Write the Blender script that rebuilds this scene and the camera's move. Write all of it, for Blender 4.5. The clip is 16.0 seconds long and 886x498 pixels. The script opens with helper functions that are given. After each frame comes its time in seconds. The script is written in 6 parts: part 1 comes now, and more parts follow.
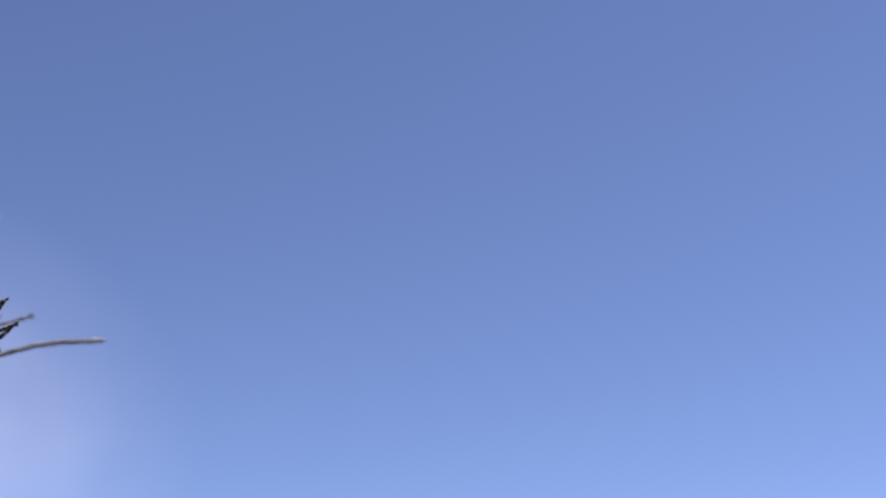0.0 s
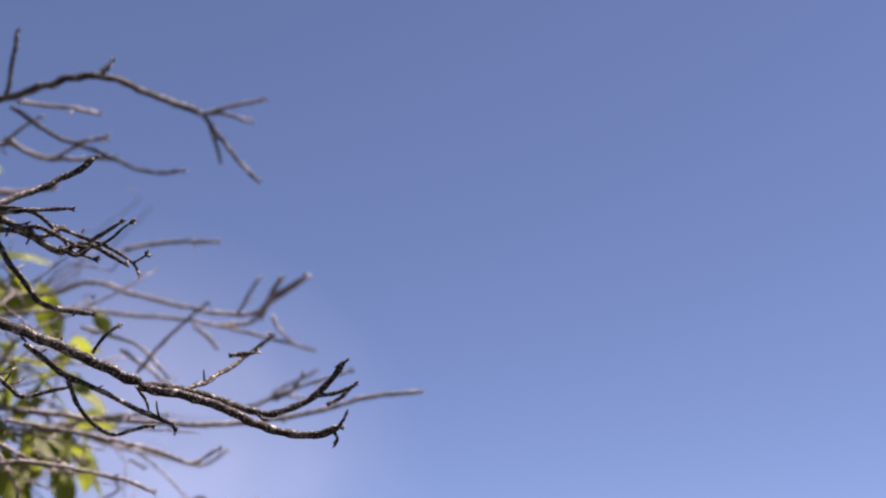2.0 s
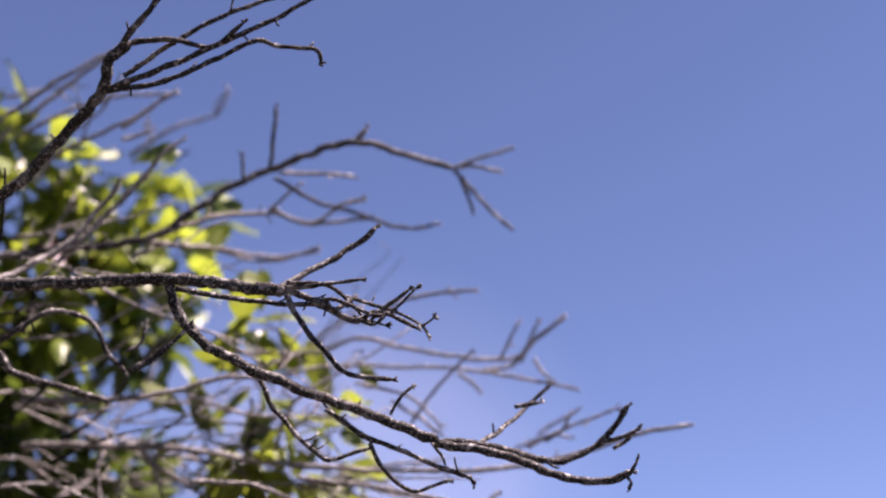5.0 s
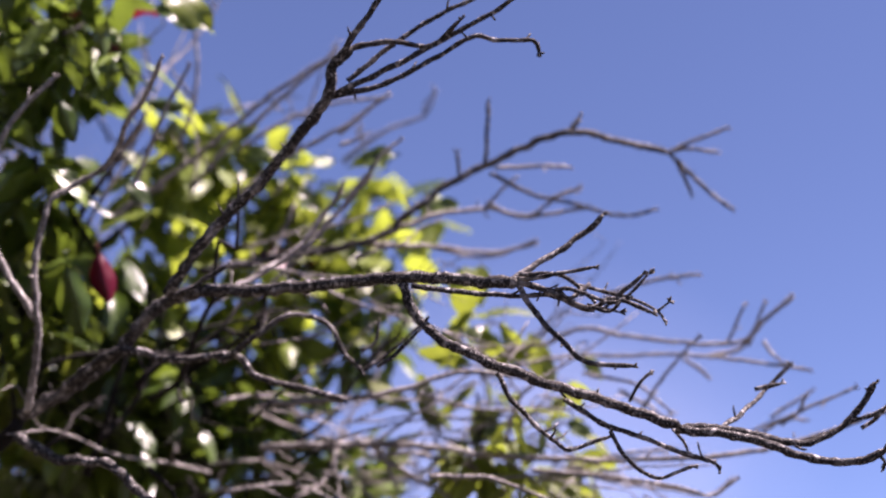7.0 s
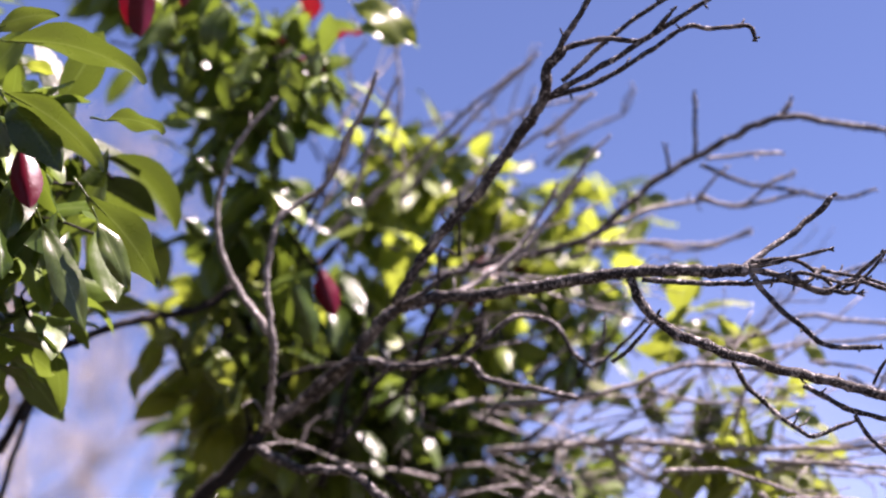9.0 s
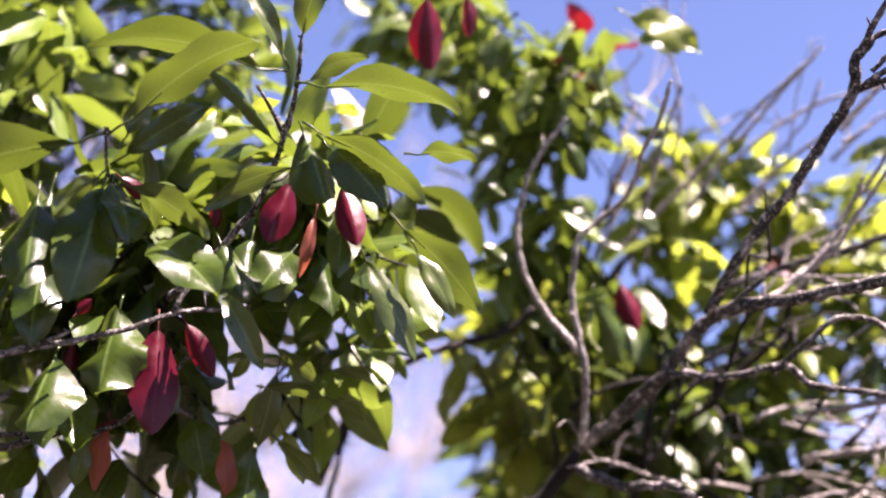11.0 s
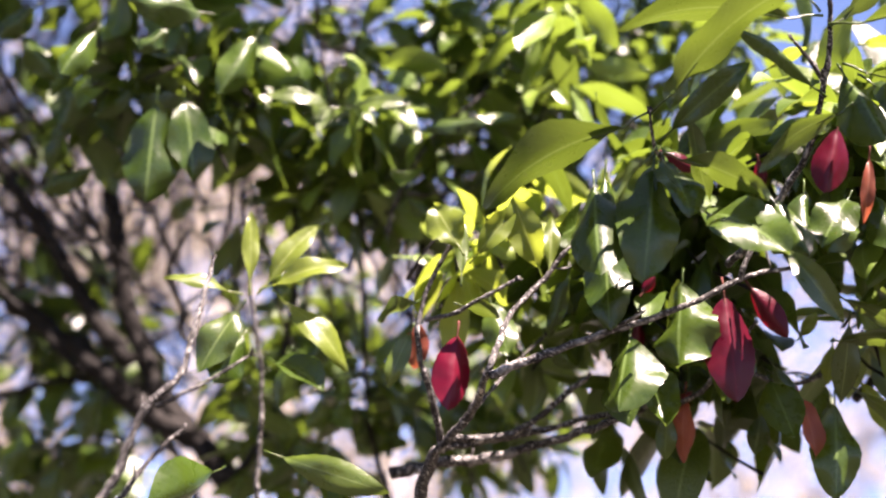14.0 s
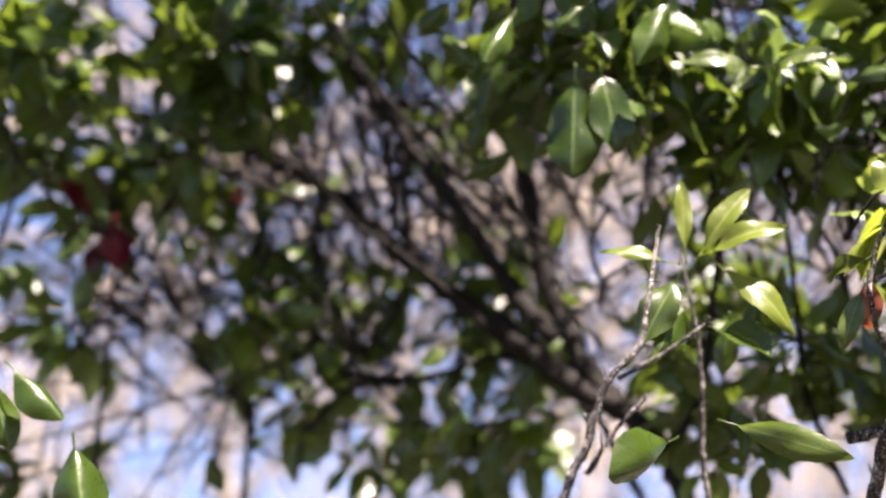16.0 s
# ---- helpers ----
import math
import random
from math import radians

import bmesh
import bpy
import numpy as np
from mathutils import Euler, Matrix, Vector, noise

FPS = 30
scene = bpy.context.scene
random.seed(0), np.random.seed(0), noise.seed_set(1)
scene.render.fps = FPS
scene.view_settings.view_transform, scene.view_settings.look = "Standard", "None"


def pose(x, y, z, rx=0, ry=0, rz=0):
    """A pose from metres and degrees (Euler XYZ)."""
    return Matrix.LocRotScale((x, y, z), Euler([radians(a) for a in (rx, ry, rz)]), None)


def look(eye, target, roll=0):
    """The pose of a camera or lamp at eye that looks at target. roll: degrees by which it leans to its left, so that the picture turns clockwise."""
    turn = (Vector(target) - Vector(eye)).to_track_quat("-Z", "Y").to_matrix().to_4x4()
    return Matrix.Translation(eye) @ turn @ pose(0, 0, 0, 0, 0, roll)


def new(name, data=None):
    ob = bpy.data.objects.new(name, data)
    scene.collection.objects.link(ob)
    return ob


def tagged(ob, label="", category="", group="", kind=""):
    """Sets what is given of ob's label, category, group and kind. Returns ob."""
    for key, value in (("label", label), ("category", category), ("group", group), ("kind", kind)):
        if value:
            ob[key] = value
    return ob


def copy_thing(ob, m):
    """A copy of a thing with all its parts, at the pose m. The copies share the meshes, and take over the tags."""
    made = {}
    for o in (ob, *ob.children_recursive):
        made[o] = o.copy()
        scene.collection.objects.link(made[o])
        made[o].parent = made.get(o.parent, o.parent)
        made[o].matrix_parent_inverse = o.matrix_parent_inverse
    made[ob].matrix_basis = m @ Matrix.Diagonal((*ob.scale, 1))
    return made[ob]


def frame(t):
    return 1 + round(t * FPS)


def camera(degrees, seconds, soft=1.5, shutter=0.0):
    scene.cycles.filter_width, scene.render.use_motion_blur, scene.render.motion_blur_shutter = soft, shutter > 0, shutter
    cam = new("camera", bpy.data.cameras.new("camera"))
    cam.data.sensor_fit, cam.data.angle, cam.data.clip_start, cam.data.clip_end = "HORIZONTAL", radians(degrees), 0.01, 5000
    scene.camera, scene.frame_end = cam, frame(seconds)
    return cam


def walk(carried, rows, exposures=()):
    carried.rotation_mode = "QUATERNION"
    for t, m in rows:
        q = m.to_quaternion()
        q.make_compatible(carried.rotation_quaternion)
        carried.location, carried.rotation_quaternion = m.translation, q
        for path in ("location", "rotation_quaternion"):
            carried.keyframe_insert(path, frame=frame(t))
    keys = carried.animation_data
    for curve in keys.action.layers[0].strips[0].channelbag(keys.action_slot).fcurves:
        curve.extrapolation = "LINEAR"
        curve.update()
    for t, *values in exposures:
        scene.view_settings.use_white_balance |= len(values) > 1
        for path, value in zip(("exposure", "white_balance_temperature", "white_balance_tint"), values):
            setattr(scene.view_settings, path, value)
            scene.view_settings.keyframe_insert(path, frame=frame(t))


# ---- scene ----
# ---- camera ----


def aim(x, y, z, yaw, pitch, roll):
    """A camera pose from a place and angles: yaw to the left of +y, pitch upwards, roll."""
    a, b = radians(yaw), radians(pitch)
    way = Vector((-math.sin(a) * math.cos(b), math.cos(a) * math.cos(b), math.sin(b)))
    return look(Vector((x, y, z)), Vector((x, y, z)) + way, roll)

PATH = [
    (0.0, aim(-0.0000, 0.0000, 1.5712, -0.01, 22.33, 0.08)),
    (0.5, aim(-0.0308, -0.0013, 1.5745, 3.79, 22.02, 0.62)),
    (1.0, aim(-0.0532, -0.0039, 1.5791, 6.43, 22.13, 0.87)),
    (1.5, aim(-0.0714, -0.0105, 1.5862, 8.52, 22.84, 1.16)),
    (2.0, aim(-0.0907, -0.0186, 1.5943, 10.31, 23.06, 1.03)),
    (2.5, aim(-0.1144, -0.0311, 1.5904, 11.25, 23.01, 0.72)),
    (3.0, aim(-0.1328, -0.0428, 1.5895, 12.84, 23.41, 0.23)),
    (3.5, aim(-0.1436, -0.0529, 1.5988, 14.36, 23.14, 0.10)),
    (5.8, aim(-0.1747, -0.0836, 1.6162, 21.97, 23.64, -0.35)),
    (6.0, aim(-0.1795, -0.0848, 1.6156, 22.96, 23.62, -0.39)),
    (6.5, aim(-0.1912, -0.0879, 1.6096, 25.57, 23.49, 0.00)),
    (7.0, aim(-0.1996, -0.0890, 1.6095, 27.37, 23.33, 0.10)),
    (7.5, aim(-0.2095, -0.0930, 1.6075, 29.31, 23.15, 0.14)),
    (8.0, aim(-0.2200, -0.1026, 1.6024, 31.45, 23.26, 0.11)),
    (8.2, aim(-0.2236, -0.1059, 1.6012, 32.17, 23.12, -0.06)),
    (10.3, aim(-0.2728, -0.1522, 1.5937, 42.06, 25.06, -0.41)),
    (10.5, aim(-0.2789, -0.1573, 1.5963, 43.29, 24.84, -0.55)),
    (11.0, aim(-0.2978, -0.1703, 1.5985, 46.01, 24.56, -0.42)),
    (11.5, aim(-0.3135, -0.1881, 1.6017, 48.76, 24.55, -1.01)),
    (12.0, aim(-0.3263, -0.1996, 1.6082, 51.48, 24.09, -0.67)),
    (12.5, aim(-0.3314, -0.2109, 1.6069, 53.66, 24.29, -1.14)),
    (13.0, aim(-0.3339, -0.2070, 1.5965, 58.46, 23.86, -1.55)),
    (13.5, aim(-0.3401, -0.2212, 1.5968, 63.62, 23.35, -1.31)),
    (14.0, aim(-0.3369, -0.2281, 1.6004, 68.07, 23.28, -0.50)),
    (14.5, aim(-0.3323, -0.2422, 1.6144, 71.71, 22.72, 0.34)),
    (15.0, aim(-0.3318, -0.2492, 1.6100, 75.88, 22.42, 0.70)),
    (15.5, aim(-0.3427, -0.2703, 1.6007, 80.19, 22.27, 1.77)),
    (16.0, aim(-0.3538, -0.2804, 1.5997, 85.47, 21.86, 2.00)),
]
cam = camera(37, 16.0, soft=2.2)
cam.data.dof.use_dof = True
cam.data.dof.focus_distance = 1.09
cam.data.dof.aperture_fstop = 2.7
walk(cam, PATH, [(0.0, 2.3, 6500, 27), (1.0, 2.3, 6950, 32), (2.5, 2.37, 7100, 33), (3.5, 2.4, 6950, 35), (5.8, 2.55, 6650, 40), (8.2, 2.8, 6450, 42), (10.3, 3.37, 6800, 42), (12.8, 3.85, 6950, 40), (13.5, 3.8, 7000, 36), (14.5, 3.78, 7050, 31), (16.0, 3.5, 7050, 27)])

# ---- world and sun ----
SUN_AZ, SUN_EL = 72.0, 62.0          # degrees clockwise from +y, and above the horizon
world = bpy.data.worlds.new("sky")
scene.world = world
world.use_nodes = True
wn = world.node_tree
sky = wn.nodes.new("ShaderNodeTexSky")
sky.sky_type, sky.sun_disc = "NISHITA", False
sky.sun_elevation, sky.sun_rotation = radians(SUN_EL), radians(SUN_AZ)
sky.altitude, sky.air_density, sky.dust_density, sky.ozone_density = 3200, 0.9, 0.0, 3.4
back = wn.nodes["Background"]
back.inputs["Strength"].default_value = 0.0315
wn.links.new(sky.outputs[0], back.inputs["Color"])
sun_dir = Vector((math.sin(radians(SUN_AZ)) * math.cos(radians(SUN_EL)), math.cos(radians(SUN_AZ)) * math.cos(radians(SUN_EL)), math.sin(radians(SUN_EL))))
sun = new("sun", bpy.data.lights.new("sun", "SUN"))
sun.data.energy, sun.data.angle, sun.data.color = 4.0, radians(0.53), (1.0, 0.95, 0.87)
sun.matrix_world = look(sun_dir * 50, (0, 0, 0))

# ---- materials ----


def material(name):
    m = bpy.data.materials.new(name)
    m.use_nodes = True
    return m, m.node_tree, m.node_tree.nodes["Principled BSDF"]


def ramp(nt, fac, stops):
    r = nt.nodes.new("ShaderNodeValToRGB")
    while len(r.color_ramp.elements) < len(stops):
        r.color_ramp.elements.new(0.5)
    for e, (p, c) in zip(r.color_ramp.elements, stops):
        e.position, e.color = p, (*c, 1)
    nt.links.new(fac, r.inputs[0])
    return r.outputs[0]


def noise_node(nt, scale, detail=4, rough=0.6, stretch=None):
    n = nt.nodes.new("ShaderNodeTexNoise")
    n.inputs["Scale"].default_value, n.inputs["Detail"].default_value, n.inputs["Roughness"].default_value = scale, detail, rough
    c = nt.nodes.new("ShaderNodeTexCoord")
    if stretch:
        mp = nt.nodes.new("ShaderNodeMapping")
        mp.inputs["Scale"].default_value = stretch
        nt.links.new(c.outputs["Object"], mp.inputs[0])
        nt.links.new(mp.outputs[0], n.inputs["Vector"])
    else:
        nt.links.new(c.outputs["Object"], n.inputs["Vector"])
    return n.outputs["Fac"]


def mix(nt, fac, a, b, mode="MIX"):
    n = nt.nodes.new("ShaderNodeMix")
    n.data_type, n.blend_type = "RGBA", mode
    for socket, value in ((n.inputs["Factor"], fac), (n.inputs["A"], a), (n.inputs["B"], b)):
        if isinstance(value, (float, int)):
            socket.default_value = value
        elif isinstance(value, tuple):
            socket.default_value = (*value, 1)
        else:
            nt.links.new(value, socket)
    return n.outputs["Result"]


def bark(name, dark, mid, pale, lichen=0.35):
    """Rough grey-brown bark with pale scaly patches and fine cracks."""
    m, nt, p = material(name)
    fine, coarse, spots = noise_node(nt, 420, 5), noise_node(nt, 35, 4), noise_node(nt, 130, 4)
    base = ramp(nt, fine, [(0.42, dark), (0.55, mid), (0.7, pale)])
    patch = ramp(nt, spots, [(0.66 - lichen * 0.2, (0, 0, 0)), (0.68, (1, 1, 1))])
    base = mix(nt, patch, base, pale)
    base = mix(nt, 0.35, base, ramp(nt, coarse, [(0.42, dark), (0.56, mid), (0.72, pale)]), "MIX")
    nt.links.new(base, p.inputs["Base Color"])
    p.inputs["Roughness"].default_value = 0.85
    p.inputs["Specular IOR Level"].default_value = 0.15
    b = nt.nodes.new("ShaderNodeBump")
    b.inputs["Strength"].default_value, b.inputs["Distance"].default_value = 0.9, 0.0012
    nt.links.new(spots, b.inputs["Height"])
    nt.links.new(b.outputs[0], p.inputs["Normal"])
    return m


def leaf_material(name, dark, light, glow, gloss, sheen, through_light, vein, single):
    """Waxy leaf: pale midrib and side veins, mottled colour, gloss above, light passing through. single: one leaf an object."""
    m, nt, p = material(name)
    if single:
        rnd = nt.nodes.new("ShaderNodeObjectInfo").outputs["Random"]
    else:
        rnd = nt.nodes.new("ShaderNodeNewGeometry").outputs["Random Per Island"]
    mottled = noise_node(nt, 45, 4)
    ripple, bump_height = noise_node(nt, 34, 2), 0.0021
    tone = nt.nodes.new("ShaderNodeMath")
    tone.operation = "MULTIPLY_ADD"
    nt.links.new(mottled, tone.inputs[0])
    tone.inputs[1].default_value = 0.8
    nt.links.new(rnd, tone.inputs[2])
    half = nt.nodes.new("ShaderNodeMath")
    half.operation, half.inputs[1].default_value = "MULTIPLY", 0.58
    nt.links.new(tone.outputs[0], half.inputs[0])
    base = ramp(nt, half.outputs[0], [(0.1, dark), (0.9, light)])
    uv = nt.nodes.new("ShaderNodeUVMap")
    sep = nt.nodes.new("ShaderNodeSeparateXYZ")
    nt.links.new(uv.outputs[0], sep.inputs[0])
    # distance from the midrib, 0 to 1
    off = nt.nodes.new("ShaderNodeMath")
    off.operation, off.inputs[1].default_value = "SUBTRACT", 0.5
    nt.links.new(sep.outputs[1], off.inputs[0])
    side = nt.nodes.new("ShaderNodeMath")
    side.operation = "ABSOLUTE"
    nt.links.new(off.outputs[0], side.inputs[0])
    rib = ramp(nt, side.outputs[0], [(0.01, (1, 1, 1)), (0.034, (0, 0, 0))])
    # side veins run forwards from the midrib
    lean = nt.nodes.new("ShaderNodeMath")
    lean.operation, lean.inputs[1].default_value = "MULTIPLY_ADD", -0.55
    nt.links.new(side.outputs[0], lean.inputs[0])
    nt.links.new(sep.outputs[0], lean.inputs[2])
    wave = nt.nodes.new("ShaderNodeMath")
    wave.operation, wave.inputs[1].default_value = "MULTIPLY", 75.0
    nt.links.new(lean.outputs[0], wave.inputs[0])
    sine = nt.nodes.new("ShaderNodeMath")
    sine.operation = "SINE"
    nt.links.new(wave.outputs[0], sine.inputs[0])
    veins = ramp(nt, sine.outputs[0], [(0.9, (0, 0, 0)), (1.0, (1, 1, 1))])
    pale = mix(nt, 0.5, light, vein)
    vein_f = nt.nodes.new("ShaderNodeMath")
    vein_f.operation, vein_f.inputs[1].default_value = "MULTIPLY", 0.13
    nt.links.new(veins, vein_f.inputs[0])
    base = mix(nt, vein_f.outputs[0], base, pale)
    rib_f = nt.nodes.new("ShaderNodeMath")
    rib_f.operation, rib_f.inputs[1].default_value = "MULTIPLY", 0.75
    nt.links.new(rib, rib_f.inputs[0])
    base = mix(nt, rib_f.outputs[0], base, pale)
    # brown specks and bitten spots
    speck = ramp(nt, noise_node(nt, 190, 2), [(0.7, (0, 0, 0)), (0.78, (1, 1, 1))])
    speck_f = nt.nodes.new("ShaderNodeMath")
    speck_f.operation, speck_f.inputs[1].default_value = "MULTIPLY", 0.5
    nt.links.new(speck, speck_f.inputs[0])
    base = mix(nt, speck_f.outputs[0], base, (0.09, 0.055, 0.02))
    nt.links.new(base, p.inputs["Base Color"])
    wax = nt.nodes.new("ShaderNodeMath")
    wax.operation, wax.inputs[1].default_value, wax.inputs[2].default_value = "MULTIPLY_ADD", 0.36, gloss - 0.18
    nt.links.new(noise_node(nt, 85, 3), wax.inputs[0])
    nt.links.new(wax.outputs[0], p.inputs["Roughness"])
    p.inputs["Specular IOR Level"].default_value = sheen
    bump = nt.nodes.new("ShaderNodeBump")
    bump.inputs["Strength"].default_value, bump.inputs["Distance"].default_value = 0.8, bump_height
    nt.links.new(mix(nt, 0.02, ripple, veins), bump.inputs["Height"])
    nt.links.new(bump.outputs[0], p.inputs["Normal"])
    t = nt.nodes.new("ShaderNodeBsdfTranslucent")
    nt.links.new(mix(nt, 0.55, base, glow), t.inputs["Color"])
    s = nt.nodes.new("ShaderNodeMixShader")
    s.inputs[0].default_value = through_light
    nt.links.new(p.outputs[0], s.inputs[1])
    nt.links.new(t.outputs[0], s.inputs[2])
    nt.links.new(s.outputs[0], nt.nodes["Material Output"].inputs["Surface"])
    return m

BARK_BARE = bark("weathered_bark", (0.006, 0.0055, 0.005), (0.036, 0.033, 0.03), (0.42, 0.4, 0.37), 0.42)
# Pale twig bark: sun on the farther twigs is put into its tone.
BARK_PALE_LIT = bark("lit_pale_twig_bark", (0.03, 0.027, 0.025), (0.2, 0.186, 0.168), (0.5, 0.475, 0.44), 0.4)
# Near-black dark and limb bark: the crown's inner shade is put into the colour.
BARK_SHADED = bark("shaded_dark_bark", (0.004, 0.0035, 0.003), (0.009, 0.0078, 0.0066), (0.026, 0.023, 0.02), 0.1)
BARK_LIVE = bark("leafy_twig_bark", (0.006, 0.005, 0.0045), (0.04, 0.037, 0.034), (0.4, 0.385, 0.355), 0.38)
LIMB_SHADED = bark("shaded_limb_bark", (0.004, 0.0035, 0.003), (0.0105, 0.009, 0.0075), (0.04, 0.035, 0.03), 0.16)
STEM_RED = bark("young_stem", (0.035, 0.008, 0.006), (0.075, 0.02, 0.014), (0.12, 0.06, 0.035), 0.0)
LEAF = {}
# The fresh sort is yellow-green growth, brightened further to carry sunlight.
for sort, dark, light, glow, gloss, sheen, lets, vein in (
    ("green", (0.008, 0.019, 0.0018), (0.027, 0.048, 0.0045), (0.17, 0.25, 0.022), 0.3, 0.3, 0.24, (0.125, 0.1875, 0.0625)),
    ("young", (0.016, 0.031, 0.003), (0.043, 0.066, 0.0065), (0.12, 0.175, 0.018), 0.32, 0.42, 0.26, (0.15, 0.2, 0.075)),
    ("fresh_lit", (0.05, 0.075, 0.00875), (0.115, 0.1475, 0.01875), (0.275, 0.3375, 0.03), 0.36, 0.3, 0.46, (0.25, 0.2875, 0.125)),
    ("red", (0.024, 0.0009, 0.004), (0.066, 0.0016, 0.008), (0.375, 0.005, 0.016), 0.34, 0.19, 0.15, (0.0875, 0.00375, 0.0125)),
    ("orange", (0.1, 0.02, 0.01125), (0.1875, 0.05, 0.025), (0.4, 0.1, 0.04375), 0.45, 0.3, 0.4, (0.25, 0.125, 0.075)),
):
    LEAF[sort] = leaf_material(sort + "_leaf", dark, light, glow, gloss, sheen, lets, vein, True)
    if sort != "orange":
        # Mass copies are brightened, standing in for sun on the dense foliage.
        lit_gain = {"green": 1.4, "young": 2.0, "fresh_lit": 1.45, "red": 1.2}[sort]
        LEAF[sort + "_mass"] = leaf_material(sort + "_leaf_mass_lit", *(tuple(x * lit_gain for x in c) for c in (dark, light, glow)), gloss + 0.08, sheen + 0.1, lets, vein, False)

# ---- builders ----


def part(name, mesh, mats, parent, label=""):
    """Links a mesh (bmesh or mesh data) as one object under a thing or a part."""
    if isinstance(mesh, bmesh.types.BMesh):
        data = bpy.data.meshes.new(name)
        mesh.to_mesh(data)
        mesh.free()
        for m in mats if isinstance(mats, (list, tuple)) else [mats]:
            data.materials.append(m)
    else:
        data = mesh
    ob = new(name, data)
    ob.parent = parent
    if parent and parent.type == "EMPTY":
        ob.matrix_parent_inverse = Matrix.Translation(-parent.location)
    if label:
        tagged(ob, label)
    return ob


def glide(points, step):
    """Points along a Catmull-Rom curve, about step apart, with their share of the way."""
    p = [Vector(q) for q in points]
    p = [p[0] * 2 - p[1]] + p + [p[-1] * 2 - p[-2]]
    out = []
    for i in range(1, len(p) - 2):
        a, b, c, d = p[i - 1:i + 3]
        n = max(2, int((c - b).length / step))
        for k in range(n):
            t = k / n
            out.append(0.5 * (2 * b + (c - a) * t + (2 * a - 5 * b + 4 * c - d) * t * t + (3 * b - a - 3 * c + d) * t ** 3))
    out.append(p[-2])
    return out


def tube(bm, points, r0, r1, rng, sides=7, step=0.004, knobs=True, wobble=0.25):
    """A tapered, slightly crooked stem with swollen nodes and a blunt tip. Radii in metres."""
    line = glide(points, step)
    n, rings = len(line), []
    side = None
    swell = 0.0
    next_node = rng.uniform(0.006, 0.016)
    walked = 0.0
    for i, q in enumerate(line):
        ahead = (line[min(i + 1, n - 1)] - line[max(i - 1, 0)])
        ahead = ahead.normalized() if ahead.length > 1e-9 else Vector((0, 0, 1))
        side = (ahead.orthogonal() if side is None else side - ahead * side.dot(ahead)).normalized()
        up = ahead.cross(side)
        r = r0 + (r1 - r0) * (i / (n - 1)) ** 0.8
        if i:
            walked += (q - line[i - 1]).length
        if knobs:
            if walked > next_node:
                swell, next_node = 1.0, walked + rng.uniform(0.007, 0.02)
            r_here = r * (1 + 0.2 * swell)
            swell *= 0.35
        else:
            r_here = r
        if i == n - 1:
            r_here *= 0.55
        w = Vector((noise.noise(q * 60), noise.noise(q * 60 + Vector((9, 0, 0))), noise.noise(q * 60 + Vector((0, 9, 0))))) * r * wobble * 2
        if knobs:
            w += Vector((noise.noise(q * 42), noise.noise(q * 42 + Vector((5, 0, 0))), noise.noise(q * 42 + Vector((0, 5, 0))))) * 0.0013
        ring = []
        for k in range(sides):
            a = 2 * math.pi * k / sides
            d = side * math.cos(a) + up * math.sin(a)
            ring.append(bm.verts.new(q + w + d * r_here * (1 + 0.16 * noise.noise(q * 150 + d * 2))))
        rings.append(ring)
    for a, b in zip(rings, rings[1:]):
        for k in range(sides):
            bm.faces.new((a[k], a[(k + 1) % sides], b[(k + 1) % sides], b[k])).smooth = True
    bm.faces.new(rings[-1])
    bm.faces.new(list(reversed(rings[0])))
    return line


def spurs(bm, line, r, rng, per_metre):
    """Short bud spurs and broken twiglets along a stem."""
    length = sum((b - a).length for a, b in zip(line, line[1:]))
    for _ in range(int(length * per_metre)):
        i = rng.randrange(2, len(line) - 1) if len(line) > 4 else 1
        q = line[i]
        ahead = (line[i] - line[i - 1]).normalized()
        d = (ahead * rng.uniform(0.2, 0.9) + Vector((rng.gauss(0, 1), rng.gauss(0, 1), rng.gauss(0, 1))).normalized()).normalized()
        size = rng.choice((0.003, 0.004, 0.005, 0.006, 0.009, 0.016))
        tube(bm, [q, q + d * size * 0.6, q + d * size + Vector((0, 0, size * 0.2))], min(r * 0.6, 0.0016), 0.0009, rng, 5, 0.004, False)


def stem(name, parent, mat, r0, r1, points, per_metre=26, label="", sides=8):
    """One branch or twig; radii in millimetres."""
    rng = random.Random(int(sum(abs(c) for p in points for c in p) * 1000))
    bm = bmesh.new()
    line = tube(bm, points, r0 / 1000, r1 / 1000, rng, sides, 0.004 if r0 < 9 else 0.012, r0 < 9)
    if per_metre:
        spurs(bm, line, r1 / 1000, rng, per_metre)
        if r0 < 4.5:
            tip, ahead = line[-1], (line[-1] - line[-2]).normalized()
            for _ in range(4):
                d = (ahead + Vector((rng.gauss(0, 0.8), rng.gauss(0, 0.8), rng.gauss(0.2, 0.8)))).normalized()
                size = rng.uniform(0.0025, 0.0055)
                tube(bm, [tip - ahead * 0.001, tip + d * size * 0.5, tip + d * size], 0.0012, 0.001, rng, 5, 0.003, False)
    return part(name, bm, mat, parent, label)


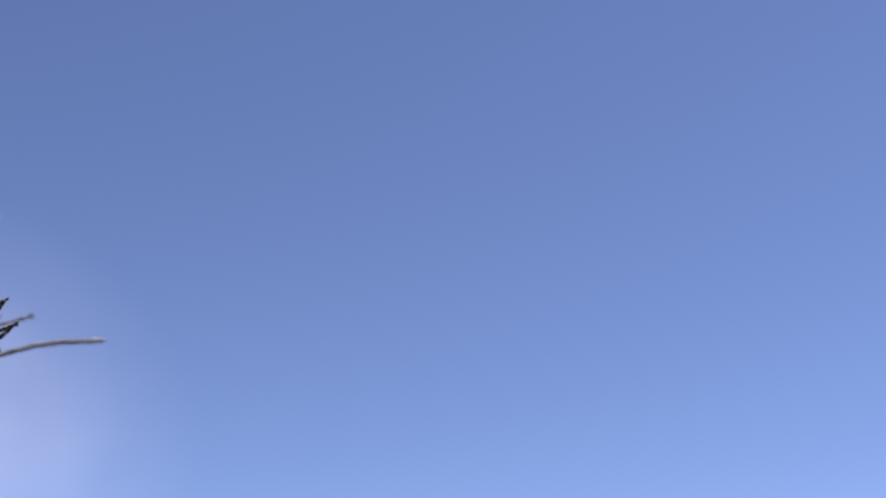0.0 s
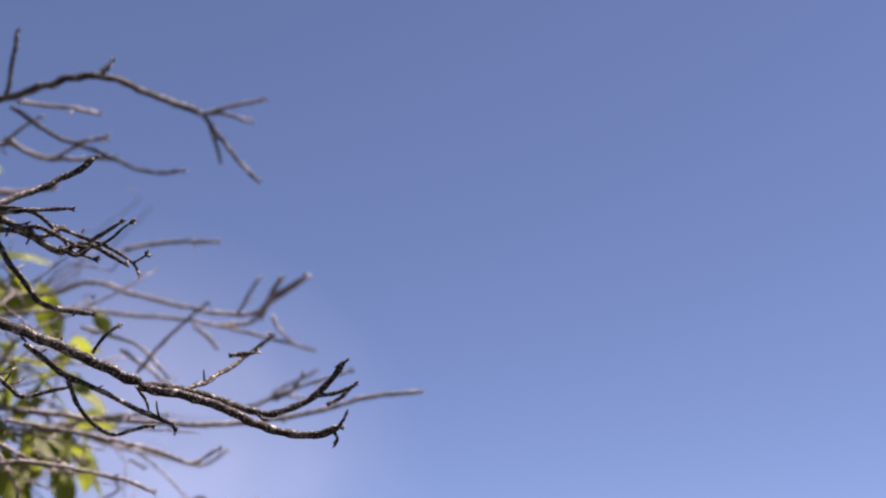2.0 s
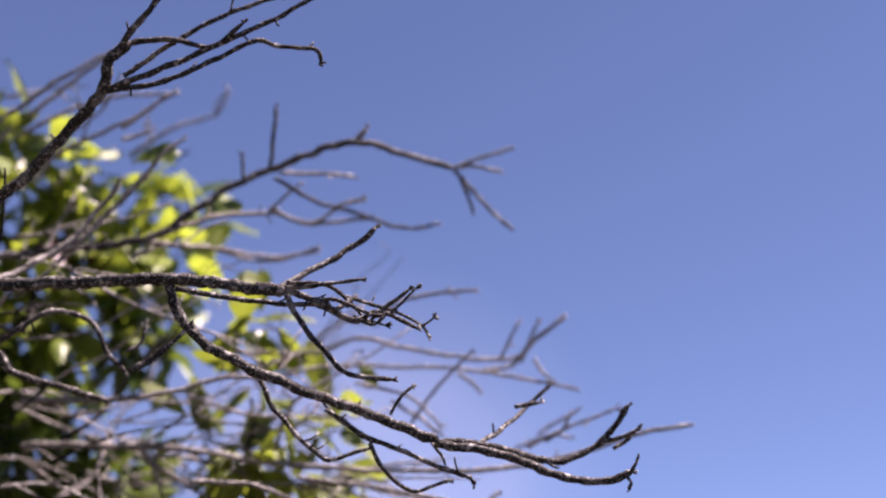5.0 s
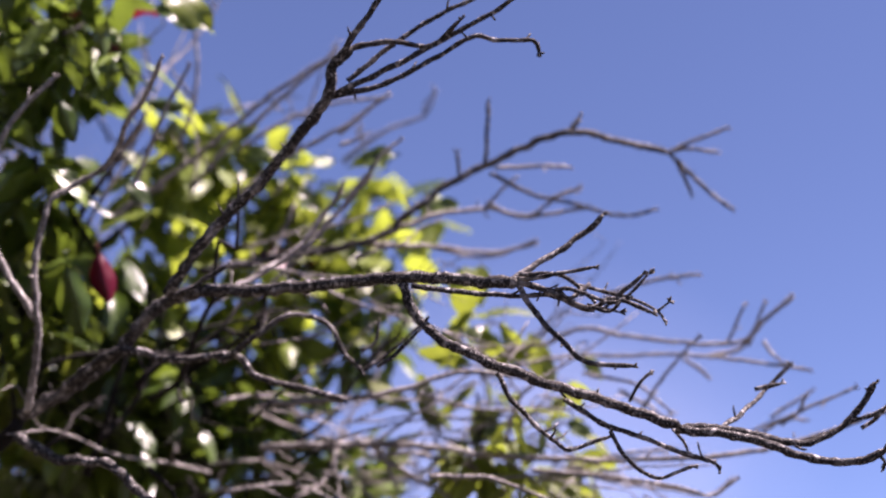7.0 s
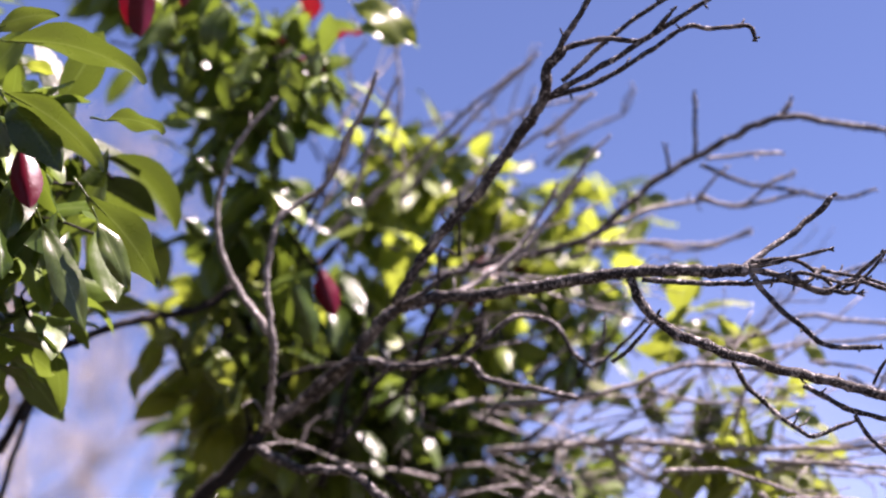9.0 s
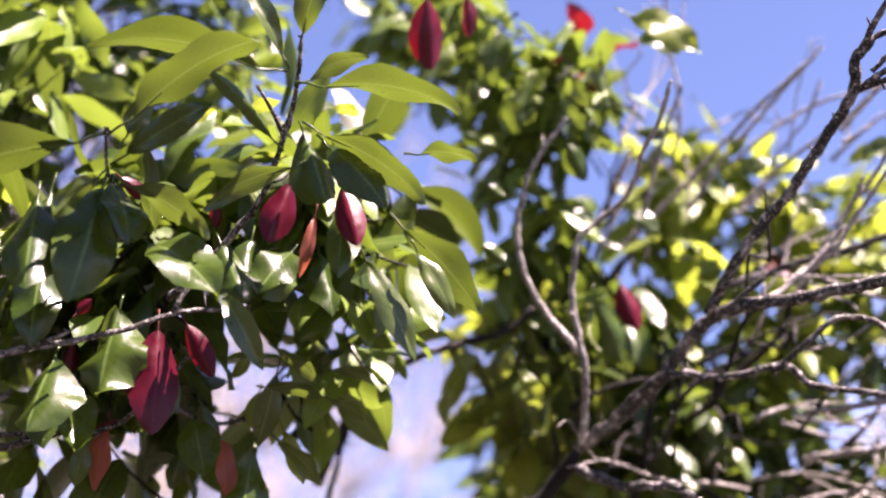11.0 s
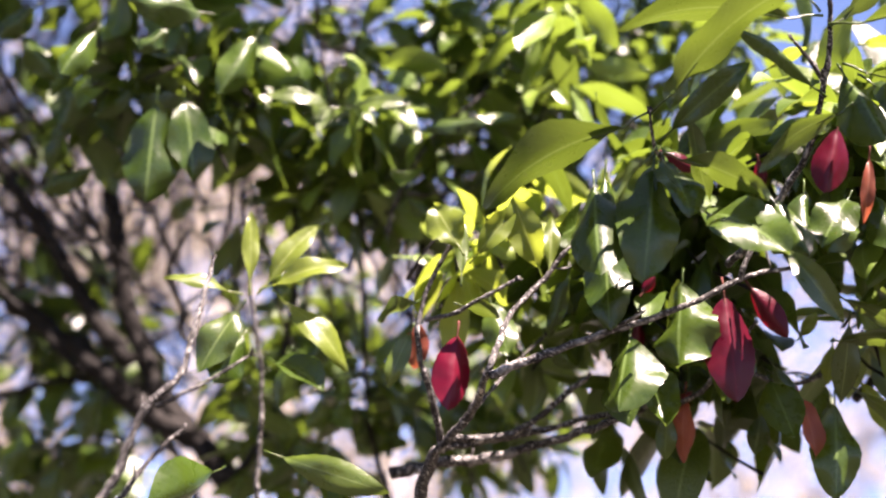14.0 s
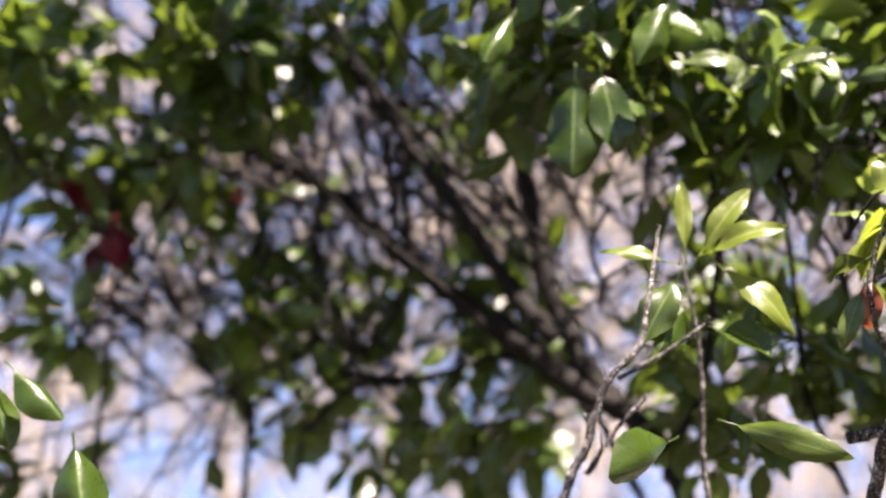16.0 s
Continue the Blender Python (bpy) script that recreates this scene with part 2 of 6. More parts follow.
def leaf_grid(length, width, fold, droop, curl, wave, rng, n=10, m=3, teeth=0.0, belly=1.12, round_end=0.85):
    """Points of a leaf blade along +x, upper side +z: n steps along, m across each half. Returns points, faces, uvs."""
    pts, uvs, faces = [], [], []
    phase = rng.uniform(0, 6)
    x = z = 0.0
    for i in range(n + 1):
        t = i / n
        ang = radians(droop * (0.5 - t))
        if i:
            x += math.cos(ang) * length / n
            z += math.sin(ang) * length / n
        w = width / 2 * math.sin(math.pi * t ** belly) ** round_end * (1.0 - 0.22 * t ** 3) * 1.03
        if i in (0, n):
            w = width * 0.012
        for j in range(-m, m + 1):
            s = j / m
            tooth = 1 + (teeth if (i % 2 and abs(j) == m) else 0)
            y = s * w * math.cos(radians(fold * abs(s) ** 0.6)) * tooth
            up = abs(s) * w * math.sin(radians(fold)) + curl * width * s * s * math.sin(math.pi * t) + wave * width * abs(s) * math.sin(t * 11 + phase + (1.7 if s > 0 else 0))
            pts.append((x - up * math.sin(ang), y, z + up * math.cos(ang)))
            uvs.append((t, 0.5 + 0.5 * s))
    c = 2 * m + 1
    for i in range(n):
        for j in range(c - 1):
            a = i * c + j
            faces.append((a, a + c, a + c + 1, a + 1))
    # set base at the origin and the tip on the x axis
    p = np.array(pts)
    tip = p[n * c + m]
    a = math.atan2(tip[2], tip[0])
    rot = np.array([[math.cos(a), 0, math.sin(a)], [0, 1, 0], [-math.sin(a), 0, math.cos(a)]])
    return p @ rot.T, faces, uvs


def leaf_mesh(name, mat, pts, faces, uvs):
    data = bpy.data.meshes.new(name)
    data.from_pydata([tuple(p) for p in pts], [], faces)
    layer = data.uv_layers.new(name="UVMap")
    loops = np.concatenate([np.array(f) for f in faces])
    layer.data.foreach_set("uv", np.array(uvs)[loops].ravel())
    data.polygons.foreach_set("use_smooth", [True] * len(faces))
    data.materials.append(mat)
    return data

FACE_TO = Vector((-0.25, -0.15, 1.6))


def leaf(parent, sort, base, tip, ratio, roll=0, fold=14, droop=30, stalk=0.16, name="leaf", label=""):
    """One leaf with its stalk, from where the stalk starts to the blade's tip. roll turns it about its length."""
    base, tip = Vector(base), Vector(tip)
    rng = random.Random(int(abs(base.x * 7919 + tip.z * 104729) * 1000))
    ahead = tip - base
    size = ahead.length
    x = ahead.normalized()
    z = (FACE_TO - base)
    z = (z - x * z.dot(x)).normalized()
    y = z.cross(x)
    turn = Matrix.Rotation(radians(roll), 3, x)
    z, y = turn @ z, turn @ y
    blade = size * (1 - stalk)
    pts, faces, uvs = leaf_grid(blade, size * ratio, fold * {"red": 1.5, "green": 1.4}.get(sort, 1.2), droop, rng.uniform(-0.26, 0.02), rng.uniform(0.04, 0.13) * (0.35 if sort == "red" else 1.0), rng, 18, 3, 0.045, *{"fresh_lit": (1.1, 0.85), "young": (1.08, 0.8), "green": (1.12, 0.66), "red": (1.1, 0.58), "orange": (1.15, 0.8)}[sort])
    pts[:, 0] += size * stalk
    m = Matrix((x, y, z)).transposed().to_4x4()
    m.translation = base
    data = leaf_mesh(name, LEAF[sort], pts, faces, uvs)
    ob = part(name, data, None, parent, label)
    ob.matrix_basis = m
    bm = bmesh.new()
    tube(bm, [(0, 0, 0), (size * stalk * 0.5, 0, size * 0.01), (size * stalk * 1.03, 0, 0), (size * (stalk + 0.2), 0, pts[7 * 4 + 3][2] - 0.0012)], 0.0013, 0.0006, rng, 5, 0.01, False, 0.0)
    part("petiole", bm, STEM_RED if sort in ("red", "orange") else LEAF[sort], ob)
    return ob

# a dozen blades one unit long, for the dense foliage
blade_rng = random.Random(160)
BLADES = [leaf_grid(1.0, blade_rng.uniform(0.36, 0.5), blade_rng.uniform(4, 30), blade_rng.uniform(15, 80), blade_rng.uniform(-0.3, 0.1), blade_rng.uniform(0.02, 0.1), blade_rng, 9, 2, 0.0, 1.1, 0.72) for _ in range(12)]
SHARED = {}


def shared_leaf(sort, n):
    """One of the dozen blades as mesh data of its own, for leaves that stand singly."""
    if (sort, n) not in SHARED:
        SHARED[sort, n] = leaf_mesh("leaf", LEAF[sort], *BLADES[n])
    return SHARED[sort, n]


def sprig_poses(centre, axis, rng, size):
    """Poses of the leaves of one shoot: spirally set, the upper ones rising, the lower ones hanging."""
    axis = axis.normalized()
    a0 = rng.uniform(0, 6.28)
    out = []
    side = axis.orthogonal().normalized()
    for k in range(rng.randrange(5, 9)):
        ang = a0 + k * 2.4
        spread = radians(34 + 9 * k + rng.uniform(-14, 14))
        r = Matrix.Rotation(ang, 3, axis) @ side
        d = (axis * math.cos(spread) + r * math.sin(spread))
        d = (d + Vector((0, 0, -0.3 - 0.16 * k))).normalized()
        z = r + Vector((0, 0, 0.7))
        z = (z - d * z.dot(d)).normalized()
        z = Matrix.Rotation(rng.gauss(0, 0.4), 3, d) @ z
        y = z.cross(d)
        length = size * rng.uniform(0.75, 1.15)
        m = (Matrix((d, y, z)).transposed().to_4x4()) @ Matrix.Diagonal((length, length, length, 1))
        m.translation = centre - axis * 0.008 * k + d * 0.012
        out.append(m)
    return out


def foliage(parent, where, shoots, reach, size, share, seed, name="foliage", twig_mat=None, upward=0.5, bright="young", single=False):
    """A clump of leafy shoots round a place: its leaves joined into one mesh, its thin twigs into another."""
    rng = random.Random(seed)
    centre, reach = Vector(where), Vector(reach)
    verts, faces, uvs, slots = [], [], [], []
    sorts = ("green", bright, "red")
    bm = bmesh.new()
    count = 0
    for _ in range(shoots):
        while True:
            u = Vector((rng.uniform(-1, 1), rng.uniform(-1, 1), rng.uniform(-1, 1)))
            if u.length < 1:
                break
        q = centre + Vector((u.x * reach.x, u.y * reach.y, u.z * reach.z))
        axis = Vector((rng.gauss(0, 0.7), rng.gauss(0, 0.7), rng.gauss(upward, 0.5)))
        roll = rng.random()
        sort = 0 if roll < share[0] else (1 if roll < share[0] + share[1] else 2)
        for m in sprig_poses(q, axis, rng, size):
            if single:
                ob = part("leaf", shared_leaf(sorts[sort], rng.randrange(12)), None, parent)
                ob.matrix_basis = m
                continue
            pts, fs, uv = BLADES[rng.randrange(12)]
            p = np.c_[pts, np.ones(len(pts))] @ np.array(m).T
            verts.append(p[:, :3])
            faces.extend([tuple(i + count for i in f) for f in fs])
            uvs.extend(uv)
            slots.extend([sort] * len(fs))
            count += len(pts)
        start = q - axis.normalized() * rng.uniform(0.04, 0.11) + Vector((0, 0, -0.02))
        tube(bm, [start, q.lerp(start, 0.5) + Vector((rng.gauss(0, 0.01), rng.gauss(0, 0.01), 0)), q], 0.0019, 0.001, rng, 5, 0.03, False)
    tagged(part("brushwood", bm, twig_mat or BARK_SHADED, parent), kind="stuff")
    if single:
        return None
    data = bpy.data.meshes.new(name)
    data.from_pydata(np.concatenate(verts).tolist(), [], faces)
    layer = data.uv_layers.new(name="UVMap")
    layer.data.foreach_set("uv", np.array(uvs)[np.array(faces).ravel()].ravel())
    data.polygons.foreach_set("use_smooth", [True] * len(faces))
    data.polygons.foreach_set("material_index", slots)
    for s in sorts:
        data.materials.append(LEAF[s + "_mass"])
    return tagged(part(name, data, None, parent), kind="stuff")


def thicket(parent, mat, where, reach, count, heading, length, thick, seed, crook=0.16):
    """Thin crooked crossing twigs, too many to tell apart, joined into one mesh."""
    rng = random.Random(seed)
    bm = bmesh.new()
    for _ in range(count):
        q = Vector(where) + Vector((rng.uniform(-1, 1) * reach[0], rng.uniform(-1, 1) * reach[1], rng.uniform(-1, 1) * reach[2]))
        d = (Vector(heading) + Vector((rng.gauss(0, 0.45), rng.gauss(0, 0.45), rng.gauss(0, 0.45)))).normalized()
        size = length * rng.uniform(0.5, 1.3)
        pts = [q]
        for _ in range(4):
            d = (d + Vector((rng.gauss(0, crook), rng.gauss(0, crook), rng.gauss(0, crook)))).normalized()
            pts.append(pts[-1] + d * size / 4)
        r = thick * rng.uniform(0.6, 1.4) / 1000
        tube(bm, pts, r, r * 0.45, rng, 5, 0.02, False)
        for _ in range(2):
            i = rng.randrange(1, 4)
            d2 = (d + Vector((rng.gauss(0, 0.4), rng.gauss(0, 0.4), rng.gauss(0, 0.4)))).normalized()
            bend = Vector((rng.gauss(0, 0.05), rng.gauss(0, 0.05), rng.gauss(0, 0.05))) * size
            tube(bm, [pts[i], pts[i] + d2 * size * 0.12 + bend, pts[i] + d2 * size * 0.24 + bend * 0.3, pts[i] + d2 * size * 0.32 + bend * 1.6], r * 0.6, r * 0.35, rng, 5, 0.02, False)
    return tagged(part("brushwood", bm, mat, parent), kind="stuff")


def thing(name, place, label, category, kind="", group=""):
    ob = new(name)
    ob.empty_display_size = 0.1
    ob.location = place
    bpy.context.view_layer.update()
    return tagged(ob, label, category, group, kind)


def rooted(points):
    """The same stem, carried down to the ground."""
    x, y, z = points[0]
    return [(x - 0.05, y + 0.05, -0.03), (x - 0.03, y + 0.03, z * 0.5)] + points

# ---- ground ----


def ground_material():
    m, nt, p = material("leaf_litter_ground")
    # The ground is unseen; its tones are darkened to cut light bounced upwards.
    c = ramp(nt, noise_node(nt, 3.0, 8, 0.7), [(0.3, (0.012, 0.016, 0.006)), (0.5, (0.028, 0.024, 0.013)), (0.7, (0.05, 0.04, 0.026))])
    c = mix(nt, 0.5, c, ramp(nt, noise_node(nt, 60.0, 6, 0.7), [(0.35, (0.014, 0.012, 0.008)), (0.65, (0.055, 0.044, 0.03))]))
    nt.links.new(c, p.inputs["Base Color"])
    p.inputs["Roughness"].default_value = 0.95
    return m

bm = bmesh.new()
rings = []
for r in (0.0, 2.0, 5.0, 12.0, 30.0, 80.0, 250.0, 900.0, 3000.0):
    ring = []
    for k in range(48):
        a = 2 * math.pi * k / 48
        ring.append(bm.verts.new((r * math.cos(a), r * math.sin(a), -0.03 + 0.04 * noise.noise((r * math.cos(a) * 0.3, r * math.sin(a) * 0.3, 0)) if 2 < r < 100 else -0.02)))
        if r == 0.0:
            break
    rings.append(ring)
for k in range(48):
    bm.faces.new((rings[0][0], rings[1][k], rings[1][(k + 1) % 48]))
for a, b in zip(rings[1:], rings[2:]):
    for k in range(48):
        bm.faces.new((a[k], b[k], b[(k + 1) % 48], a[(k + 1) % 48]))
tagged(part("ground", bm, ground_material(), None, "rough ground with leaf litter and short grass"), category="ground", kind="structure")

# ---- distance: bare trees and a thin cloud ----
BARK_FAR = bark("pale_tree_bark", (0.16, 0.135, 0.1), (0.29, 0.255, 0.2), (0.43, 0.38, 0.31), 0.2)


def bare_tree(seed, height, place, label):
    """A leafless tree: trunk, and a crown of limbs that fork down to fine twigs."""
    rng = random.Random(seed)
    tree = thing("bare_tree", place, label, "tree", "", "bare trees in the distance")
    base = Vector(place)
    trunk, crown = bmesh.new(), bmesh.new()
    pts = [base + Vector((0, 0, -0.1))]
    for k in range(6):
        pts.append(pts[-1] + Vector((rng.gauss(0, 0.12), rng.gauss(0, 0.12), height * 0.14)))
    tube(trunk, pts, height * 0.006, height * 0.003, rng, 8, 0.3, False)

    def fork(q, d, size, r, depth):
        mid = q + d * size * 0.5 + Vector((rng.gauss(0, 0.05), rng.gauss(0, 0.05), rng.gauss(0, 0.05))) * size
        end = q + d * size + Vector((0, 0, 0.06 * size))
        tube(crown, [q, mid, end], r, r * 0.6, rng, 4, size, False)
        if depth:
            for _ in range(rng.choice((2, 3, 3))):
                turn = (d + Vector((rng.gauss(0, 0.5), rng.gauss(0, 0.5), rng.gauss(0.12, 0.4)))).normalized()
                fork(mid.lerp(end, rng.uniform(0.1, 1.0)), turn, size * rng.uniform(0.6, 0.8), r * 0.6, depth - 1)

    for k, q in enumerate(pts[1:]):
        for _ in range(3):
            a = rng.uniform(0, 6.28)
            fork(q, Vector((math.cos(a), math.sin(a), rng.uniform(0.2, 0.9))).normalized(), height * 0.2 * rng.uniform(0.7, 1.1), height * 0.0048, 4)
    part("trunk", trunk, BARK_FAR, tree)
    part("crown", crown, BARK_FAR, tree, "crown of pale leafless twigs")
    return tree

rng = random.Random(77)
grove = [bare_tree(300 + k, 9.5 + k * 1.0, (0, 0, 0), "pale leafless tree with a fine twiggy crown") for k in range(3)]
for k in range(18):
    yaw, far = radians(47 + k * 4.3 + rng.uniform(-2, 2)), rng.uniform(13.5, 19) + max(0, 6 - k) * 1.3
    m = pose(-math.sin(yaw) * far, math.cos(yaw) * far, 0, 0, 0, rng.uniform(0, 360))
    if k < 3:
        grove[k].matrix_basis = m
    else:
        copy_thing(grove[k % 3], m)


def cloud_material():
    m, nt, p = material("thin_cloud")
    nt.nodes.remove(p)
    veil, clear, both = nt.nodes.new("ShaderNodeBsdfTranslucent"), nt.nodes.new("ShaderNodeBsdfTransparent"), nt.nodes.new("ShaderNodeMixShader")
    veil.inputs["Color"].default_value = (0.95, 0.95, 0.97, 1)
    nt.links.new(clear.outputs[0], both.inputs[1])
    nt.links.new(veil.outputs[0], both.inputs[2])
    nt.links.new(both.outputs[0], nt.nodes["Material Output"].inputs["Surface"])
    wisp = ramp(nt, noise_node(nt, 0.006, 3, 0.5), [(0.25, (0.45, 0.45, 0.45)), (0.75, (1, 1, 1))])
    c = nt.nodes.new("ShaderNodeTexCoord")
    g = nt.nodes.new("ShaderNodeTexGradient")
    g.gradient_type = "SPHERICAL"
    mp = nt.nodes.new("ShaderNodeMapping")
    mp.inputs["Scale"].default_value = (1 / 420, 1 / 380, 1)
    nt.links.new(c.outputs["Object"], mp.inputs[0])
    nt.links.new(mp.outputs[0], g.inputs[0])
    edge = ramp(nt, g.outputs["Fac"], [(0.0, (0, 0, 0)), (0.3, (0.3, 0.3, 0.3)), (0.75, (1, 1, 1))])
    a = nt.nodes.new("ShaderNodeMath")
    a.operation = "MULTIPLY"
    nt.links.new(wisp, a.inputs[0])
    nt.links.new(edge, a.inputs[1])
    b = nt.nodes.new("ShaderNodeMath")
    b.operation, b.inputs[1].default_value = "MULTIPLY", 0.048
    nt.links.new(a.outputs[0], b.inputs[0])
    nt.links.new(b.outputs[0], both.inputs[0])
    return m

bm = bmesh.new()
bmesh.ops.create_grid(bm, x_segments=12, y_segments=12, size=420)
cloud = tagged(part("cloud", bm, cloud_material(), None, "thin white wisp of cloud in the blue sky"), category="cloud", kind="structure")
CLOUD_AT = (-753.843, 1790.083, 476.811)
cloud.matrix_basis = look(CLOUD_AT, Vector(CLOUD_AT) + Vector(CLOUD_AT).normalized() + sun_dir)

# ---- the bare shrub ----
bare = thing("bare_shrub", (-1.35, 1.2, 0), "bare grey shrub with forked lichen-spotted dead branches", "shrub")
DEAD = (17.0, 8.0, [(-1.352, 0.781, 1.622), (-1.295, 0.820, 1.833), (-1.257, 0.843, 1.902), (-1.207, 0.860, 1.946), (-1.164, 0.861, 1.976)])
stem("trunk", bare, BARK_SHADED, DEAD[0], DEAD[1], rooted(DEAD[2]), 0, "dark weathered trunk", 10)
stem("branch", bare, BARK_BARE, *(7.0, 4.9, [(-1.164, 0.860, 1.979), (-1.069, 0.861, 2.020), (-0.974, 0.841, 2.067), (-0.878, 0.850, 2.061), (-0.788, 0.856, 2.055), (-0.726, 0.858, 2.049), (-0.674, 0.864, 2.038), (-0.623, 0.866, 2.028)]))
stem("branch", bare, BARK_BARE, *(4.4, 4.2, [(-0.732, 0.858, 2.045), (-0.714, 0.875, 2.006), (-0.670, 0.892, 1.975), (-0.610, 0.932, 1.951), (-0.571, 0.959, 1.937), (-0.523, 0.971, 1.917)]))
stem("branch", bare, BARK_BARE, *(3.9, 3.1, [(-0.528, 0.981, 1.918), (-0.468, 0.996, 1.904), (-0.425, 1.018, 1.888), (-0.388, 1.027, 1.883), (-0.366, 1.029, 1.890)]))
stem("branch", bare, BARK_BARE, *(3.3, 2.7, [(-0.528, 0.981, 1.918), (-0.495, 1.006, 1.920), (-0.434, 1.041, 1.908), (-0.396, 1.058, 1.929), (-0.370, 1.054, 1.957)]))
stem("branch", bare, BARK_BARE, *(5.0, 4.5, [(-0.968, 0.827, 2.065), (-0.916, 0.811, 2.104), (-0.852, 0.801, 2.142), (-0.791, 0.784, 2.178), (-0.762, 0.773, 2.197), (-0.746, 0.758, 2.219), (-0.729, 0.761, 2.232)]))
stem("branch", bare, BARK_BARE, *(4.4, 2.7, [(-1.140, 0.859, 1.987), (-1.046, 0.849, 2.026), (-0.978, 0.863, 2.013), (-0.925, 0.883, 2.015), (-0.907, 0.895, 1.995), (-0.872, 0.921, 1.985), (-0.836, 0.939, 1.974)]))
stem("branch", bare, BARK_BARE, *(5.3, 3.8, [(-1.156, 0.846, 1.956), (-1.097, 0.843, 1.927), (-1.047, 0.852, 1.918), (-1.012, 0.861, 1.892), (-0.977, 0.871, 1.858)]))
stem("twig", bare, BARK_BARE, *(3.0, 1.8, [(-0.623, 0.866, 2.028), (-0.596, 0.873, 2.018), (-0.566, 0.883, 2.001), (-0.545, 0.887, 2.007), (-0.516, 0.901, 1.994)]))
stem("twig", bare, BARK_BARE, *(2.3, 1.5, [(-0.622, 0.865, 2.030), (-0.582, 0.865, 2.029), (-0.555, 0.873, 2.032)]))
stem("twig", bare, BARK_BARE, *(2.9, 2.5, [(-0.629, 0.869, 2.033), (-0.596, 0.893, 2.063), (-0.571, 0.908, 2.084), (-0.558, 0.907, 2.095)]))
stem("twig", bare, BARK_BARE, *(2.0, 1.5, [(-0.546, 0.888, 2.006), (-0.533, 0.888, 2.016), (-0.518, 0.888, 2.025)]))
stem("twig", bare, BARK_BARE, *(2.6, 1.8, [(-0.623, 0.867, 2.026), (-0.606, 0.870, 1.995), (-0.585, 0.873, 1.969), (-0.568, 0.877, 1.953), (-0.530, 0.885, 1.945)]))
stem("twig", bare, BARK_BARE, *(2.0, 1.7, [(-0.399, 1.058, 1.927), (-0.382, 1.060, 1.929), (-0.367, 1.061, 1.936)]))
stem("twig", bare, BARK_BARE, *(2.3, 1.8, [(-0.495, 1.006, 1.920), (-0.480, 1.048, 1.949), (-0.464, 1.074, 1.976), (-0.446, 1.074, 1.990)]))
stem("twig", bare, BARK_BARE, *(2.3, 1.8, [(-0.664, 0.911, 1.967), (-0.653, 0.924, 1.941), (-0.625, 0.947, 1.909), (-0.615, 0.953, 1.903), (-0.583, 0.963, 1.913)]))
stem("twig", bare, BARK_BARE, *(2.4, 1.8, [(-0.615, 0.940, 1.945), (-0.585, 0.952, 1.922), (-0.563, 0.963, 1.913), (-0.533, 0.977, 1.899), (-0.502, 0.991, 1.887)]))
stem("twig", bare, BARK_BARE, *(2.0, 1.5, [(-0.579, 0.956, 1.916), (-0.570, 0.965, 1.895), (-0.551, 0.984, 1.878), (-0.518, 0.993, 1.886)]))
stem("twig", bare, BARK_BARE, *(2.9, 2.2, [(-0.747, 0.759, 2.218), (-0.721, 0.751, 2.239), (-0.689, 0.747, 2.271), (-0.675, 0.741, 2.290)]))
stem("twig", bare, BARK_BARE, *(2.6, 1.8, [(-0.733, 0.760, 2.230), (-0.720, 0.765, 2.235), (-0.694, 0.778, 2.238), (-0.669, 0.794, 2.236), (-0.638, 0.791, 2.252)]))
stem("twig", bare, BARK_BARE, *(2.9, 1.8, [(-0.757, 0.775, 2.199), (-0.713, 0.783, 2.215), (-0.669, 0.794, 2.236), (-0.632, 0.797, 2.248), (-0.602, 0.801, 2.262), (-0.566, 0.800, 2.274)]))
stem("twig", bare, BARK_BARE, *(2.6, 1.7, [(-0.758, 0.775, 2.198), (-0.711, 0.790, 2.207), (-0.659, 0.797, 2.227), (-0.630, 0.803, 2.240), (-0.613, 0.814, 2.236), (-0.586, 0.827, 2.236), (-0.584, 0.835, 2.226)]))
stem("twig", bare, BARK_BARE, *(2.4, 1.7, [(-0.744, 0.777, 2.210), (-0.708, 0.782, 2.235), (-0.657, 0.791, 2.264), (-0.611, 0.802, 2.280)]))
stem("twig", bare, BARK_BARE, *(2.6, 2.5, [(-0.964, 0.831, 2.063), (-0.938, 0.837, 2.075), (-0.911, 0.842, 2.090)]))
stem("twig", bare, BARK_BARE, *(3.0, 2.0, [(-0.935, 0.878, 2.010), (-0.892, 0.873, 2.029), (-0.862, 0.885, 2.047), (-0.836, 0.904, 2.039), (-0.827, 0.919, 2.016), (-0.814, 0.934, 1.997)]))
stem("twig", bare, BARK_BARE, *(2.0, 1.4, [(-0.813, 0.928, 2.016), (-0.800, 0.932, 2.023), (-0.794, 0.928, 2.041)]))
stem("twig", bare, BARK_BARE, *(2.1, 1.5, [(-0.821, 0.946, 2.002), (-0.802, 0.951, 2.015), (-0.776, 0.957, 2.035), (-0.764, 0.958, 2.047)]))
stem("twig", bare, BARK_BARE, *(2.1, 1.5, [(-0.567, 0.889, 2.024), (-0.579, 0.874, 2.010), (-0.589, 0.875, 2.019)]))
stem("twig", bare, BARK_BARE, *(1.8, 1.4, [(-0.594, 0.874, 2.018), (-0.576, 0.873, 2.017), (-0.546, 0.881, 2.002), (-0.531, 0.885, 2.004)]))
stem("twig", bare, BARK_BARE, *(1.8, 1.4, [(-0.562, 0.884, 2.002), (-0.546, 0.877, 1.992), (-0.535, 0.877, 2.000)]))
